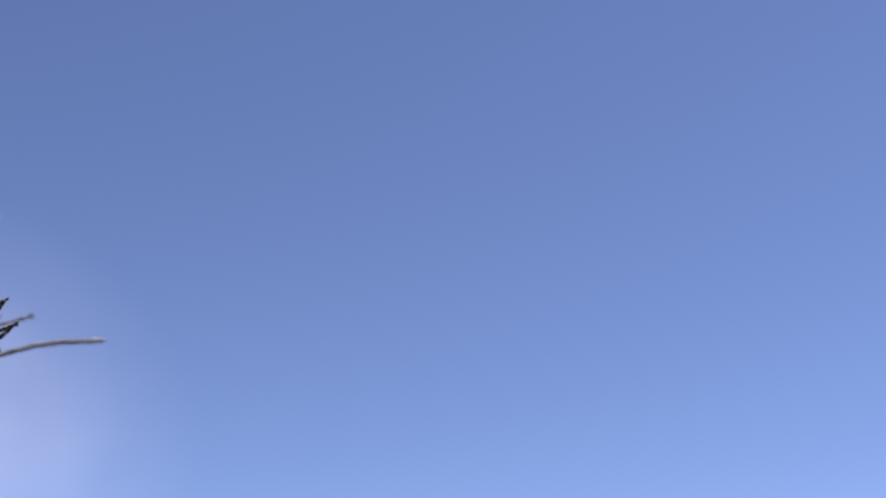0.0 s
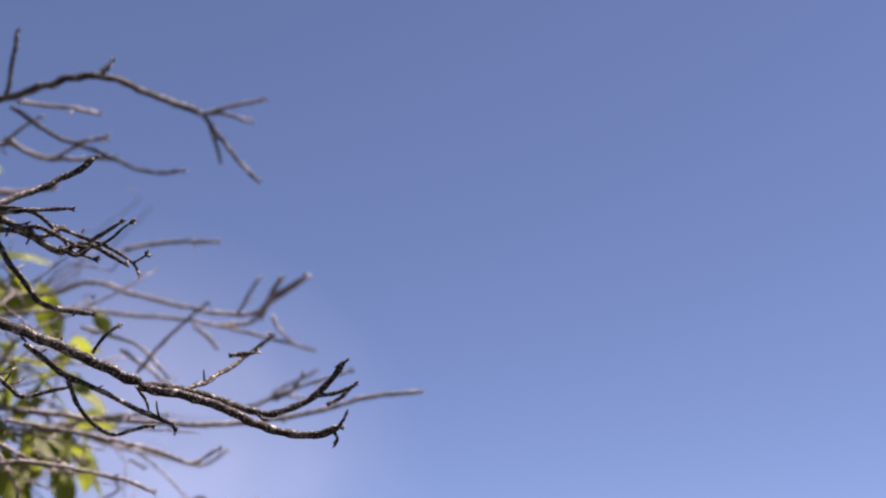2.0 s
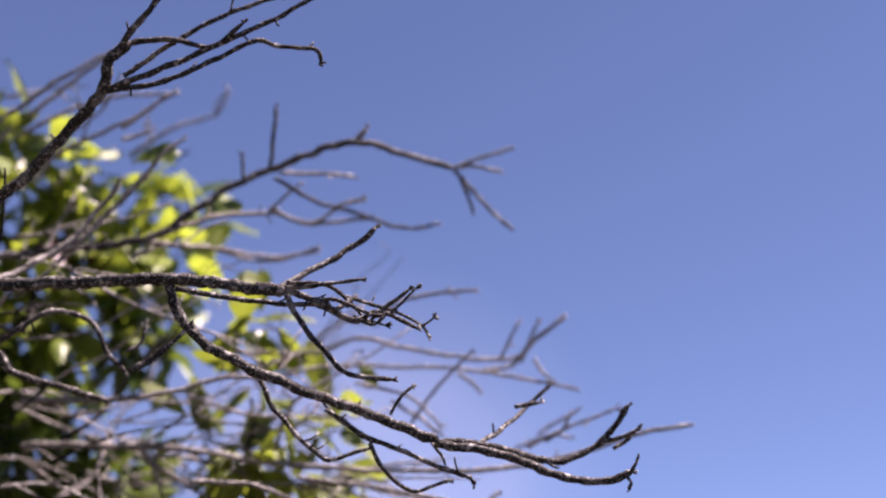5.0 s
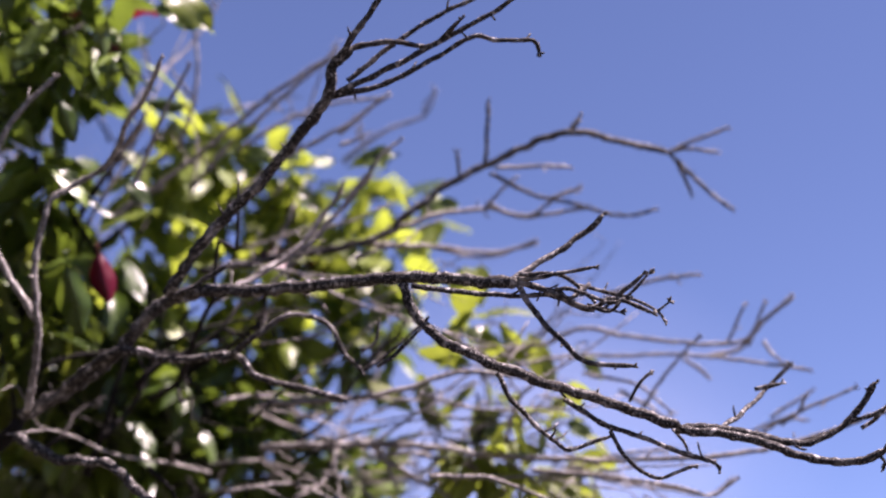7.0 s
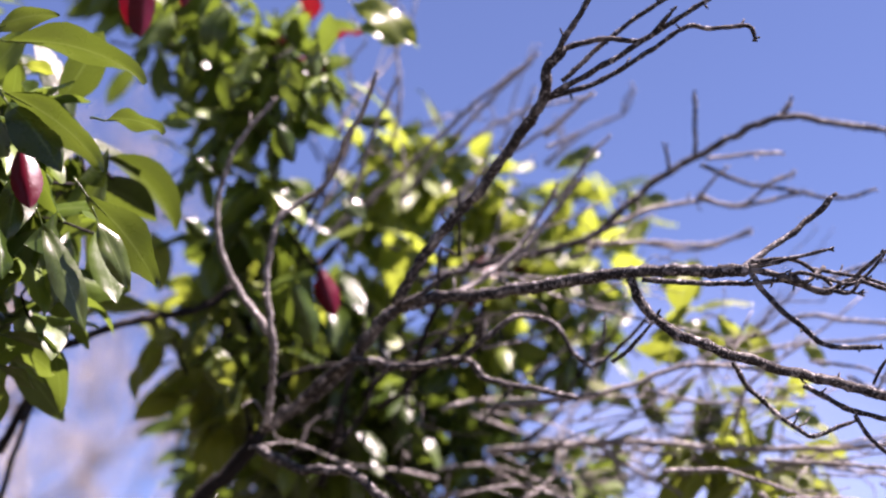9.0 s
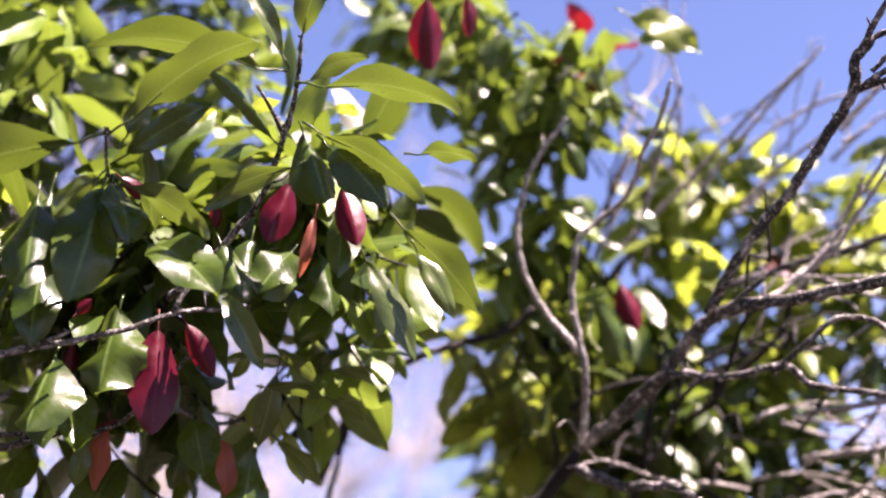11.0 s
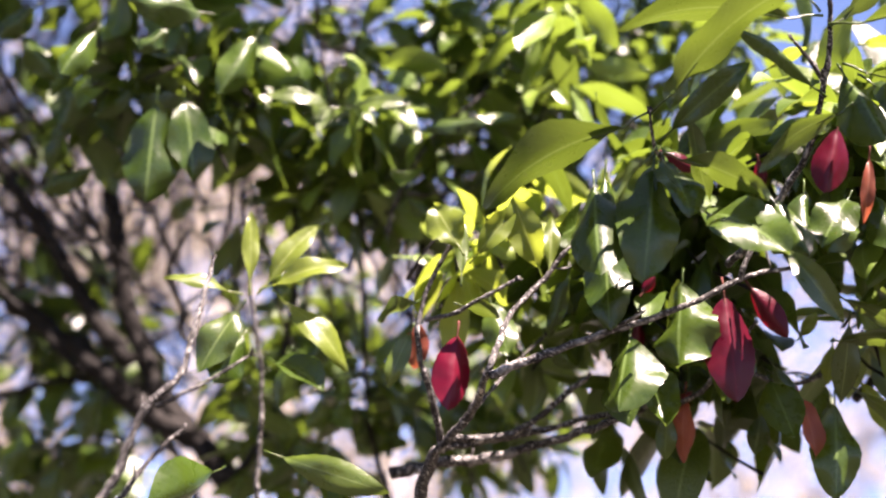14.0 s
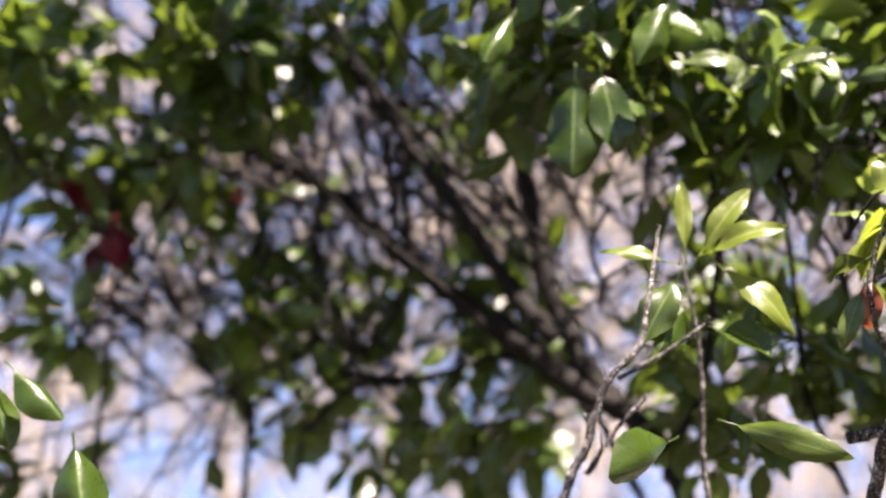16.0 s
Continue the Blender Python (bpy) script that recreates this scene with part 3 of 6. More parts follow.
stem("twig", bare, BARK_BARE, *(1.5, 1.4, [(-0.558, 0.950, 1.937), (-0.547, 0.949, 1.953), (-0.537, 0.950, 1.960)]))
stem("twig", bare, BARK_BARE, *(1.5, 1.4, [(-0.504, 0.989, 1.888), (-0.498, 0.992, 1.884), (-0.497, 0.994, 1.880)]))
stem("twig", bare, BARK_BARE, *(1.5, 1.4, [(-0.368, 1.029, 1.890), (-0.363, 1.028, 1.896), (-0.361, 1.028, 1.901)]))
stem("twig", bare, BARK_BARE, *(1.5, 1.4, [(-0.372, 1.029, 1.887), (-0.368, 1.031, 1.881), (-0.370, 1.032, 1.877)]))
stem("branch", bare, BARK_PALE_LIT, *(3.9, 2.2, [(-1.058, 1.119, 1.997), (-0.900, 1.156, 1.990), (-0.785, 1.205, 1.974), (-0.667, 1.241, 1.965), (-0.549, 1.272, 1.966), (-0.460, 1.289, 1.982), (-0.406, 1.295, 1.997), (-0.352, 1.302, 2.003)]))
stem("branch", bare, BARK_BARE, *(4.6, 3.2, [(-1.086, 1.021, 2.183), (-0.990, 1.044, 2.190), (-0.884, 1.058, 2.195), (-0.842, 1.068, 2.222), (-0.796, 1.084, 2.258), (-0.748, 1.097, 2.279), (-0.657, 1.082, 2.285), (-0.618, 1.144, 2.293), (-0.576, 1.184, 2.290)]))
stem("branch", bare, BARK_PALE_LIT, *(3.5, 2.2, [(-0.998, 1.029, 2.016), (-0.897, 1.050, 2.014), (-0.844, 1.076, 2.025), (-0.788, 1.097, 2.041), (-0.715, 1.133, 2.030)]))
stem("branch", bare, BARK_PALE_LIT, *(3.7, 2.2, [(-1.152, 0.851, 1.981), (-1.112, 0.814, 2.038), (-1.099, 0.785, 2.098), (-1.078, 0.771, 2.156), (-1.060, 0.783, 2.181), (-1.024, 0.790, 2.203), (-0.985, 0.767, 2.226), (-0.960, 0.758, 2.239), (-0.929, 0.742, 2.267)]))
stem("branch", bare, BARK_PALE_LIT, *(3.7, 2.2, [(-1.109, 0.809, 2.054), (-1.134, 0.772, 2.114), (-1.134, 0.747, 2.154), (-1.122, 0.733, 2.196), (-1.096, 0.729, 2.238), (-1.057, 0.737, 2.279)]))
stem("twig", bare, BARK_PALE_LIT, *(2.3, 1.8, [(-0.576, 1.184, 2.291), (-0.540, 1.189, 2.301), (-0.512, 1.194, 2.308)]))
stem("twig", bare, BARK_PALE_LIT, *(2.0, 1.8, [(-0.576, 1.184, 2.291), (-0.551, 1.192, 2.291), (-0.528, 1.201, 2.285)]))
stem("twig", bare, BARK_BARE, *(2.4, 2.0, [(-0.576, 1.185, 2.288), (-0.548, 1.206, 2.249), (-0.522, 1.218, 2.222)]))
stem("twig", bare, BARK_BARE, *(2.1, 1.8, [(-0.571, 1.183, 2.281), (-0.565, 1.195, 2.261), (-0.561, 1.205, 2.242)]))
stem("twig", bare, BARK_PALE_LIT, *(2.1, 2.0, [(-0.659, 1.088, 2.288), (-0.650, 1.087, 2.297), (-0.642, 1.087, 2.303)]))
stem("twig", bare, BARK_BARE, *(2.3, 2.2, [(-0.760, 1.093, 2.274), (-0.749, 1.076, 2.298), (-0.740, 1.061, 2.332)]))
stem("twig", bare, BARK_BARE, *(2.0, 1.8, [(-0.788, 1.086, 2.261), (-0.786, 1.079, 2.275), (-0.785, 1.073, 2.287)]))
stem("twig", bare, BARK_PALE_LIT, *(2.1, 2.0, [(-0.749, 1.100, 2.272), (-0.720, 1.127, 2.279), (-0.681, 1.145, 2.277)]))
stem("twig", bare, BARK_BARE, *(2.4, 2.0, [(-0.756, 1.100, 2.267), (-0.725, 1.140, 2.251), (-0.694, 1.179, 2.250), (-0.642, 1.206, 2.234), (-0.608, 1.216, 2.239)]))
stem("twig", bare, BARK_PALE_LIT, *(2.0, 1.8, [(-0.708, 1.156, 2.249), (-0.692, 1.161, 2.254), (-0.677, 1.164, 2.260)]))
stem("twig", bare, BARK_PALE_LIT, *(3.0, 2.0, [(-0.878, 1.060, 2.198), (-0.819, 1.103, 2.232), (-0.776, 1.144, 2.246), (-0.743, 1.164, 2.237), (-0.683, 1.186, 2.244)]))
stem("twig", bare, BARK_PALE_LIT, *(3.0, 2.0, [(-0.893, 1.061, 2.194), (-0.840, 1.131, 2.206), (-0.798, 1.177, 2.209), (-0.747, 1.197, 2.217)]))
stem("twig", bare, BARK_PALE_LIT, *(3.5, 2.0, [(-1.194, 0.985, 2.257), (-1.125, 1.000, 2.301), (-1.042, 1.006, 2.351), (-0.975, 0.993, 2.373), (-0.917, 1.008, 2.409)]))
stem("twig", bare, BARK_PALE_LIT, *(3.0, 1.8, [(-1.052, 1.041, 2.284), (-0.998, 1.057, 2.324), (-0.927, 1.062, 2.349), (-0.869, 1.062, 2.375)]))
stem("twig", bare, BARK_PALE_LIT, *(3.2, 2.2, [(-0.957, 0.838, 2.061), (-0.937, 0.910, 2.104), (-0.904, 0.943, 2.143), (-0.871, 0.957, 2.193), (-0.857, 0.956, 2.212)]))
stem("twig", bare, BARK_PALE_LIT, *(3.0, 2.0, [(-0.932, 0.919, 2.113), (-0.898, 0.953, 2.149), (-0.862, 0.964, 2.191), (-0.831, 0.967, 2.221)]))
stem("twig", bare, BARK_PALE_LIT, *(2.6, 1.8, [(-1.087, 0.900, 2.236), (-1.068, 0.894, 2.270), (-1.041, 0.886, 2.315), (-1.009, 0.880, 2.357)]))
stem("twig", bare, BARK_PALE_LIT, *(3.0, 2.0, [(-0.854, 1.207, 2.111), (-0.772, 1.247, 2.112), (-0.716, 1.249, 2.125), (-0.661, 1.267, 2.113), (-0.591, 1.280, 2.097), (-0.542, 1.294, 2.097), (-0.513, 1.287, 2.116), (-0.480, 1.281, 2.133)]))
stem("twig", bare, BARK_PALE_LIT, *(2.6, 1.8, [(-0.834, 1.228, 2.080), (-0.749, 1.261, 2.100), (-0.678, 1.275, 2.095), (-0.609, 1.292, 2.091), (-0.533, 1.304, 2.074), (-0.479, 1.321, 2.062)]))
stem("twig", bare, BARK_PALE_LIT, *(1.8, 1.5, [(-0.558, 1.290, 2.097), (-0.546, 1.287, 2.115), (-0.532, 1.283, 2.135)]))
stem("twig", bare, BARK_PALE_LIT, *(1.8, 1.5, [(-0.536, 1.296, 2.096), (-0.521, 1.292, 2.120), (-0.512, 1.288, 2.134)]))
stem("twig", bare, BARK_PALE_LIT, *(2.3, 2.0, [(-0.680, 1.230, 2.149), (-0.661, 1.234, 2.157), (-0.624, 1.244, 2.166), (-0.576, 1.258, 2.169)]))
stem("twig", bare, BARK_PALE_LIT, *(2.0, 1.5, [(-0.649, 1.248, 2.018), (-0.621, 1.247, 2.053), (-0.594, 1.247, 2.079), (-0.578, 1.248, 2.092)]))
stem("twig", bare, BARK_PALE_LIT, *(2.0, 1.5, [(-0.529, 1.293, 1.991), (-0.497, 1.296, 2.007), (-0.460, 1.301, 2.020), (-0.429, 1.304, 2.030)]))
stem("twig", bare, BARK_PALE_LIT, *(2.0, 1.5, [(-0.510, 1.296, 1.996), (-0.491, 1.297, 2.010), (-0.480, 1.295, 2.024)]))
stem("twig", bare, BARK_PALE_LIT, *(2.1, 1.5, [(-0.702, 1.215, 2.060), (-0.674, 1.228, 2.054), (-0.646, 1.241, 2.045), (-0.620, 1.259, 2.017)]))
stem("twig", bare, BARK_PALE_LIT, *(2.1, 1.5, [(-0.521, 1.300, 2.096), (-0.514, 1.306, 2.083), (-0.503, 1.313, 2.071)]))
stem("twig", bare, BARK_PALE_LIT, *(2.4, 1.7, [(-0.744, 1.163, 1.946), (-0.666, 1.201, 1.937), (-0.606, 1.227, 1.926), (-0.574, 1.241, 1.917), (-0.549, 1.245, 1.932)]))
stem("twig", bare, BARK_PALE_LIT, *(2.4, 1.7, [(-0.739, 1.101, 1.885), (-0.690, 1.124, 1.892), (-0.626, 1.153, 1.885), (-0.585, 1.172, 1.873)]))
stem("twig", bare, BARK_PALE_LIT, *(2.4, 1.7, [(-0.807, 1.054, 1.922), (-0.759, 1.097, 1.924), (-0.706, 1.130, 1.901), (-0.676, 1.146, 1.891)]))
stem("twig", bare, BARK_PALE_LIT, *(3.2, 2.0, [(-1.121, 1.034, 2.300), (-1.077, 1.040, 2.344), (-1.011, 1.039, 2.386), (-0.956, 1.029, 2.410), (-0.920, 1.034, 2.436)]))
stem("twig", bare, BARK_PALE_LIT, *(2.6, 1.8, [(-1.066, 1.048, 2.344), (-1.011, 1.064, 2.378), (-0.959, 1.084, 2.399), (-0.898, 1.114, 2.407)]))
stem("twig", bare, BARK_BARE, *(2.6, 1.9, [(-0.699, 0.816, 2.021), (-0.660, 0.842, 2.018), (-0.625, 0.863, 2.016), (-0.596, 0.877, 2.016)]))
stem("twig", bare, BARK_BARE, *(2.2, 1.5, [(-0.617, 0.859, 2.032), (-0.590, 0.872, 2.033), (-0.576, 0.882, 2.024), (-0.566, 0.893, 2.012)]))
stem("twig", bare, BARK_BARE, *(1.8, 1.2, [(-0.578, 0.887, 2.026), (-0.555, 0.900, 2.019), (-0.539, 0.909, 2.015), (-0.519, 0.922, 2.004), (-0.515, 0.927, 1.995)]))
stem("twig", bare, BARK_BARE, *(1.3, 1, [(-0.519, 0.922, 2.004), (-0.508, 0.923, 2.011)]))
stem("twig", bare, BARK_BARE, *(2, 1.5, [(-0.598, 0.876, 2.016), (-0.584, 0.885, 2.010), (-0.575, 0.892, 2.004), (-0.567, 0.896, 2.003)]))
stem("twig", bare, BARK_BARE, *(1.5, 1.1, [(-0.573, 0.896, 2.010), (-0.557, 0.905, 2.006), (-0.547, 0.910, 2.003)]))
stem("twig", bare, BARK_BARE, *(1.5, 1.1, [(-0.560, 0.903, 2.008), (-0.538, 0.908, 2.018), (-0.519, 0.909, 2.034)]))
stem("twig", bare, BARK_BARE, *(1.9, 1.4, [(-0.746, 0.843, 1.965), (-0.730, 0.849, 1.976), (-0.716, 0.852, 1.990), (-0.704, 0.854, 2.003)]))
stem("twig", bare, BARK_BARE, *(2.2, 1.8, [(-0.470, 1.033, 1.958), (-0.460, 1.036, 1.961), (-0.447, 1.039, 1.963)]))
stem("twig", bare, BARK_BARE, *(2, 1.7, [(-0.391, 1.075, 1.924), (-0.377, 1.076, 1.932), (-0.367, 1.075, 1.942)]))
stem("twig", bare, BARK_BARE, *(1.5, 1.2, [(-0.534, 0.991, 1.921), (-0.527, 0.997, 1.910), (-0.525, 1.000, 1.900)]))
stem("twig", bare, BARK_PALE_LIT, *(2.4, 1.9, [(-0.617, 1.315, 2.094), (-0.604, 1.323, 2.085), (-0.594, 1.330, 2.073)]))
stem("twig", bare, BARK_PALE_LIT, *(2.6, 2.2, [(-0.592, 1.323, 2.095), (-0.554, 1.332, 2.103), (-0.534, 1.331, 2.122), (-0.514, 1.331, 2.137), (-0.493, 1.330, 2.152)]))
stem("twig", bare, BARK_PALE_LIT, *(1.9, 1.4, [(-0.545, 1.335, 2.103), (-0.532, 1.329, 2.128), (-0.519, 1.324, 2.149)]))
stem("twig", bare, BARK_PALE_LIT, *(2.4, 1.7, [(-0.681, 1.272, 2.053), (-0.653, 1.288, 2.036), (-0.633, 1.302, 2.018)]))
stem("twig", bare, BARK_PALE_LIT, *(2.2, 1.6, [(-0.538, 1.372, 2.029), (-0.515, 1.375, 2.042), (-0.488, 1.377, 2.056)]))
stem("twig", bare, BARK_PALE_LIT, *(2.2, 1.6, [(-0.564, 1.369, 2.013), (-0.525, 1.376, 2.027), (-0.500, 1.384, 2.023)]))
stem("twig", bare, BARK_PALE_LIT, *(2.6, 1.9, [(-0.907, 1.022, 2.314), (-0.885, 1.026, 2.331), (-0.865, 1.029, 2.346), (-0.849, 1.033, 2.356)]))
stem("twig", bare, BARK_PALE_LIT, *(2.4, 1.8, [(-0.909, 1.027, 2.304), (-0.893, 1.034, 2.310), (-0.878, 1.040, 2.317)]))
stem("twig", bare, BARK_PALE_LIT, *(2.6, 1.9, [(-0.892, 1.017, 2.229), (-0.867, 1.020, 2.254), (-0.850, 1.019, 2.274), (-0.828, 1.023, 2.289)]))
stem("twig", bare, BARK_PALE_LIT, *(2, 1.5, [(-0.780, 1.140, 2.248), (-0.762, 1.141, 2.264), (-0.744, 1.143, 2.277)]))
stem("twig", bare, BARK_PALE_LIT, *(2.4, 1.6, [(-0.780, 1.138, 2.251), (-0.754, 1.158, 2.240), (-0.732, 1.168, 2.242), (-0.701, 1.172, 2.261), (-0.684, 1.178, 2.264)]))
stem("twig", bare, BARK_PALE_LIT, *(2.6, 1.5, [(-0.905, 1.111, 2.212), (-0.858, 1.139, 2.214), (-0.817, 1.168, 2.204), (-0.784, 1.184, 2.207), (-0.746, 1.196, 2.222)]))
stem("twig", bare, BARK_PALE_LIT, *(3, 2, [(-0.940, 1.154, 1.998), (-0.926, 1.168, 1.983), (-0.916, 1.184, 1.948)]))
stem("twig", bare, BARK_PALE_LIT, *(2.8, 1.8, [(-0.931, 1.165, 1.983), (-0.897, 1.193, 1.960), (-0.870, 1.214, 1.943), (-0.852, 1.228, 1.925)]))
stem("twig", bare, BARK_PALE_LIT, *(2.4, 1.6, [(-0.895, 1.236, 2.019), (-0.846, 1.267, 2.008), (-0.807, 1.285, 2.013), (-0.768, 1.312, 1.985), (-0.739, 1.326, 1.980)]))
stem("twig", bare, BARK_PALE_LIT, *(2.8, 1.8, [(-0.912, 1.198, 1.993), (-0.865, 1.229, 1.983), (-0.828, 1.253, 1.967), (-0.790, 1.274, 1.961), (-0.745, 1.292, 1.975), (-0.704, 1.305, 1.989), (-0.644, 1.327, 1.994)]))
stem("twig", bare, BARK_PALE_LIT, *(2.6, 1.6, [(-0.762, 1.314, 1.988), (-0.733, 1.330, 1.974), (-0.692, 1.350, 1.962), (-0.656, 1.365, 1.958), (-0.620, 1.380, 1.950), (-0.591, 1.385, 1.966)]))
stem("twig", bare, BARK_PALE_LIT, *(2.2, 1.4, [(-0.738, 1.290, 1.925), (-0.707, 1.305, 1.925), (-0.685, 1.319, 1.913), (-0.716, 1.310, 1.887)]))
stem("twig", bare, BARK_PALE_LIT, *(2.2, 1.4, [(-0.630, 1.348, 1.889), (-0.603, 1.356, 1.902), (-0.574, 1.368, 1.898), (-0.549, 1.375, 1.907)]))
stem("twig", bare, BARK_PALE_LIT, *(2, 1.6, [(-0.622, 1.352, 1.889), (-0.609, 1.353, 1.907), (-0.591, 1.361, 1.900)]))
stem("twig", bare, BARK_PALE_LIT, *(1.8, 1.4, [(-0.675, 1.315, 1.943), (-0.667, 1.320, 1.938), (-0.662, 1.324, 1.935)]))

thicket(bare, LIMB_SHADED, (-1.111, 1.038, 2.010), (0.2, 0.12, 0.07), 9, (0.776, 0.627, -0.071), 0.28, 2.6, 101, 0.3)
thicket(bare, BARK_PALE_LIT, (-0.964, 1.150, 1.976), (0.22, 0.14, 0.06), 16, (0.839, 0.531, -0.122), 0.26, 2.2, 122, 0.3)
thicket(bare, BARK_PALE_LIT, (-1.146, 1.136, 2.340), (0.12, 0.12, 0.08), 3, (0.797, 0.270, 0.541), 0.24, 2.6, 103, 0.3)
thicket(bare, BARK_PALE_LIT, (-1.033, 0.965, 2.200), (0.1, 0.1, 0.08), 4, (0.803, 0.329, 0.497), 0.24, 2.2, 131, 0.25)
thicket(bare, BARK_PALE_LIT, (-1.139, 0.969, 2.300), (0.1, 0.1, 0.08), 4, (0.607, -0.000, 0.795), 0.26, 2.4, 132, 0.2)
thicket(bare, BARK_PALE_LIT, (-0.948, 1.019, 2.120), (0.1, 0.1, 0.06), 4, (0.863, 0.470, 0.185), 0.22, 2.0, 133, 0.25)
thicket(bare, LIMB_SHADED, (-1.211, 0.950, 1.988), (0.07, 0.07, 0.06), 3, (0.812, 0.552, 0.193), 0.2, 2.6, 134, 0.3)
# Twigs added in shade-toned bark to blacken the shrub's inside.
thicket(bare, BARK_SHADED, (-1.277, 1.072, 2.058), (0.09, 0.1, 0.1), 7, (0.461, 0.069, 0.885), 0.3, 5, 104, 0.25)
thicket(bare, LIMB_SHADED, (-1.204, 1.011, 2.005), (0.1, 0.1, 0.06), 4, (0.769, 0.625, 0.136), 0.24, 3.0, 105, 0.3)
thicket(bare, BARK_PALE_LIT, (-0.910, 1.287, 2.013), (0.16, 0.1, 0.05), 12, (0.85, 0.5, -0.1), 0.3, 1.6, 140, 0.2)
thicket(bare, BARK_PALE_LIT, (-1.051, 1.184, 2.007), (0.14, 0.1, 0.05), 12, (0.82, 0.5, 0.05), 0.3, 1.9, 141, 0.2)
# ---- the evergreen shrub ----
shrub = thing("evergreen_shrub", (-1.6, 0.0, 0), "glossy evergreen shrub with scattered red leaves and dark limbs", "shrub")
# Limbs take the near-black bark that carries the shade round them.
stem("limb", shrub, LIMB_SHADED, *(18.0, 11.0, [(-2.035, 0.157, 2.010), (-2.056, 0.110, 2.062), (-2.072, 0.052, 2.099), (-2.106, -0.045, 2.184), (-2.153, -0.148, 2.271), (-2.204, -0.259, 2.383), (-2.248, -0.351, 2.471), (-2.297, -0.446, 2.535), (-2.287, -0.546, 2.550), (-2.288, -0.667, 2.586), (-2.246, -0.755, 2.628), (-2.225, -0.896, 2.665)]))
stem("limb", shrub, LIMB_SHADED, *(17.0, 11.0, [(-2.056, 0.102, 2.066), (-2.072, 0.044, 2.154), (-2.068, 0.004, 2.250), (-2.056, -0.022, 2.346), (-2.031, -0.045, 2.438), (-1.980, -0.060, 2.537), (-1.908, -0.076, 2.656)]))
stem("limb", shrub, LIMB_SHADED, *(14.0, 9.0, [(-2.072, 0.013, 2.169), (-2.083, -0.050, 2.251), (-2.079, -0.125, 2.357), (-2.057, -0.203, 2.448), (-2.019, -0.273, 2.522), (-1.981, -0.318, 2.588)]))
stem("limb", shrub, LIMB_SHADED, *(7.0, 4.0, [(-2.298, -0.446, 2.533), (-2.247, -0.452, 2.572), (-2.174, -0.436, 2.635), (-2.121, -0.429, 2.724)]))
stem("limb", shrub, LIMB_SHADED, *(7.0, 5.0, [(-2.275, -0.406, 2.490), (-2.298, -0.415, 2.382), (-2.340, -0.427, 2.265), (-2.377, -0.412, 2.147), (-2.415, -0.412, 1.978)]))
stem("limb", shrub, LIMB_SHADED, *(6.0, 3.0, [(-2.362, -0.411, 2.198), (-2.372, -0.463, 2.273), (-2.369, -0.534, 2.363), (-2.320, -0.577, 2.468), (-2.281, -0.624, 2.536)]))
stem("limb", shrub, LIMB_SHADED, *(6.0, 4.0, [(-2.258, -0.322, 2.061), (-2.241, -0.260, 2.128), (-2.232, -0.162, 2.148), (-2.185, -0.084, 2.160)]))
stem("limb", shrub, LIMB_SHADED, *(5.0, 3.0, [(-2.058, -0.219, 2.447), (-2.126, -0.194, 2.346), (-2.207, -0.201, 2.234), (-2.244, -0.309, 2.117), (-2.274, -0.333, 1.989)]))
stem("limb", shrub, LIMB_SHADED, *(5.0, 3.0, [(-1.936, 0.131, 1.986), (-1.908, 0.169, 2.052), (-1.844, 0.168, 2.134), (-1.777, 0.160, 2.210), (-1.737, 0.139, 2.309)]))
stem("limb", shrub, LIMB_SHADED, *(4.0, 2.0, [(-1.818, 0.310, 1.916), (-1.806, 0.267, 2.030), (-1.729, 0.230, 2.174), (-1.682, 0.202, 2.294), (-1.614, 0.190, 2.351)]))
stem("limb", shrub, LIMB_SHADED, *(4.0, 2.0, [(-2.187, -0.602, 1.926), (-2.221, -0.613, 2.093), (-2.165, -0.611, 2.271), (-2.119, -0.679, 2.352)]))
stem("limb", shrub, LIMB_SHADED, *(18.0, 15.0, [(-2.031, 0.216, 1.537), (-2.018, 0.192, 1.863), (-2.035, 0.157, 2.010)]))
stem("limb", shrub, LIMB_SHADED, *(6.0, 4.0, [(-1.814, 0.164, 2.594), (-1.823, 0.208, 2.563), (-1.769, 0.280, 2.543), (-1.718, 0.304, 2.542), (-1.665, 0.370, 2.580)]))
stem("limb", shrub, LIMB_SHADED, *(10.0, 5.0, [(-1.857, 0.436, 2.360), (-1.792, 0.438, 2.478), (-1.742, 0.469, 2.534), (-1.629, 0.509, 2.534), (-1.523, 0.554, 2.512)]))
stem("limb", shrub, LIMB_SHADED, *(5.0, 3.4, [(-1.351, 0.617, 1.977), (-1.336, 0.668, 2.030), (-1.311, 0.729, 2.073), (-1.284, 0.773, 2.101), (-1.239, 0.825, 2.121), (-1.203, 0.843, 2.145)]))
stem("limb", shrub, LIMB_SHADED, *(4.0, 2.0, [(-1.537, 0.813, 1.908), (-1.503, 0.813, 2.022), (-1.465, 0.818, 2.105), (-1.422, 0.822, 2.186)]))
stem("limb", shrub, LIMB_SHADED, *(6.0, 4.0, [(-1.521, 0.798, 1.999), (-1.476, 0.810, 2.089), (-1.441, 0.795, 2.192), (-1.411, 0.777, 2.274)]))
stem("limb", shrub, LIMB_SHADED, *(7.0, 4.0, [(-2.217, -0.314, 2.147), (-2.220, -0.223, 2.141), (-2.216, -0.146, 2.147), (-2.201, -0.055, 2.175), (-2.158, 0.036, 2.157)]))
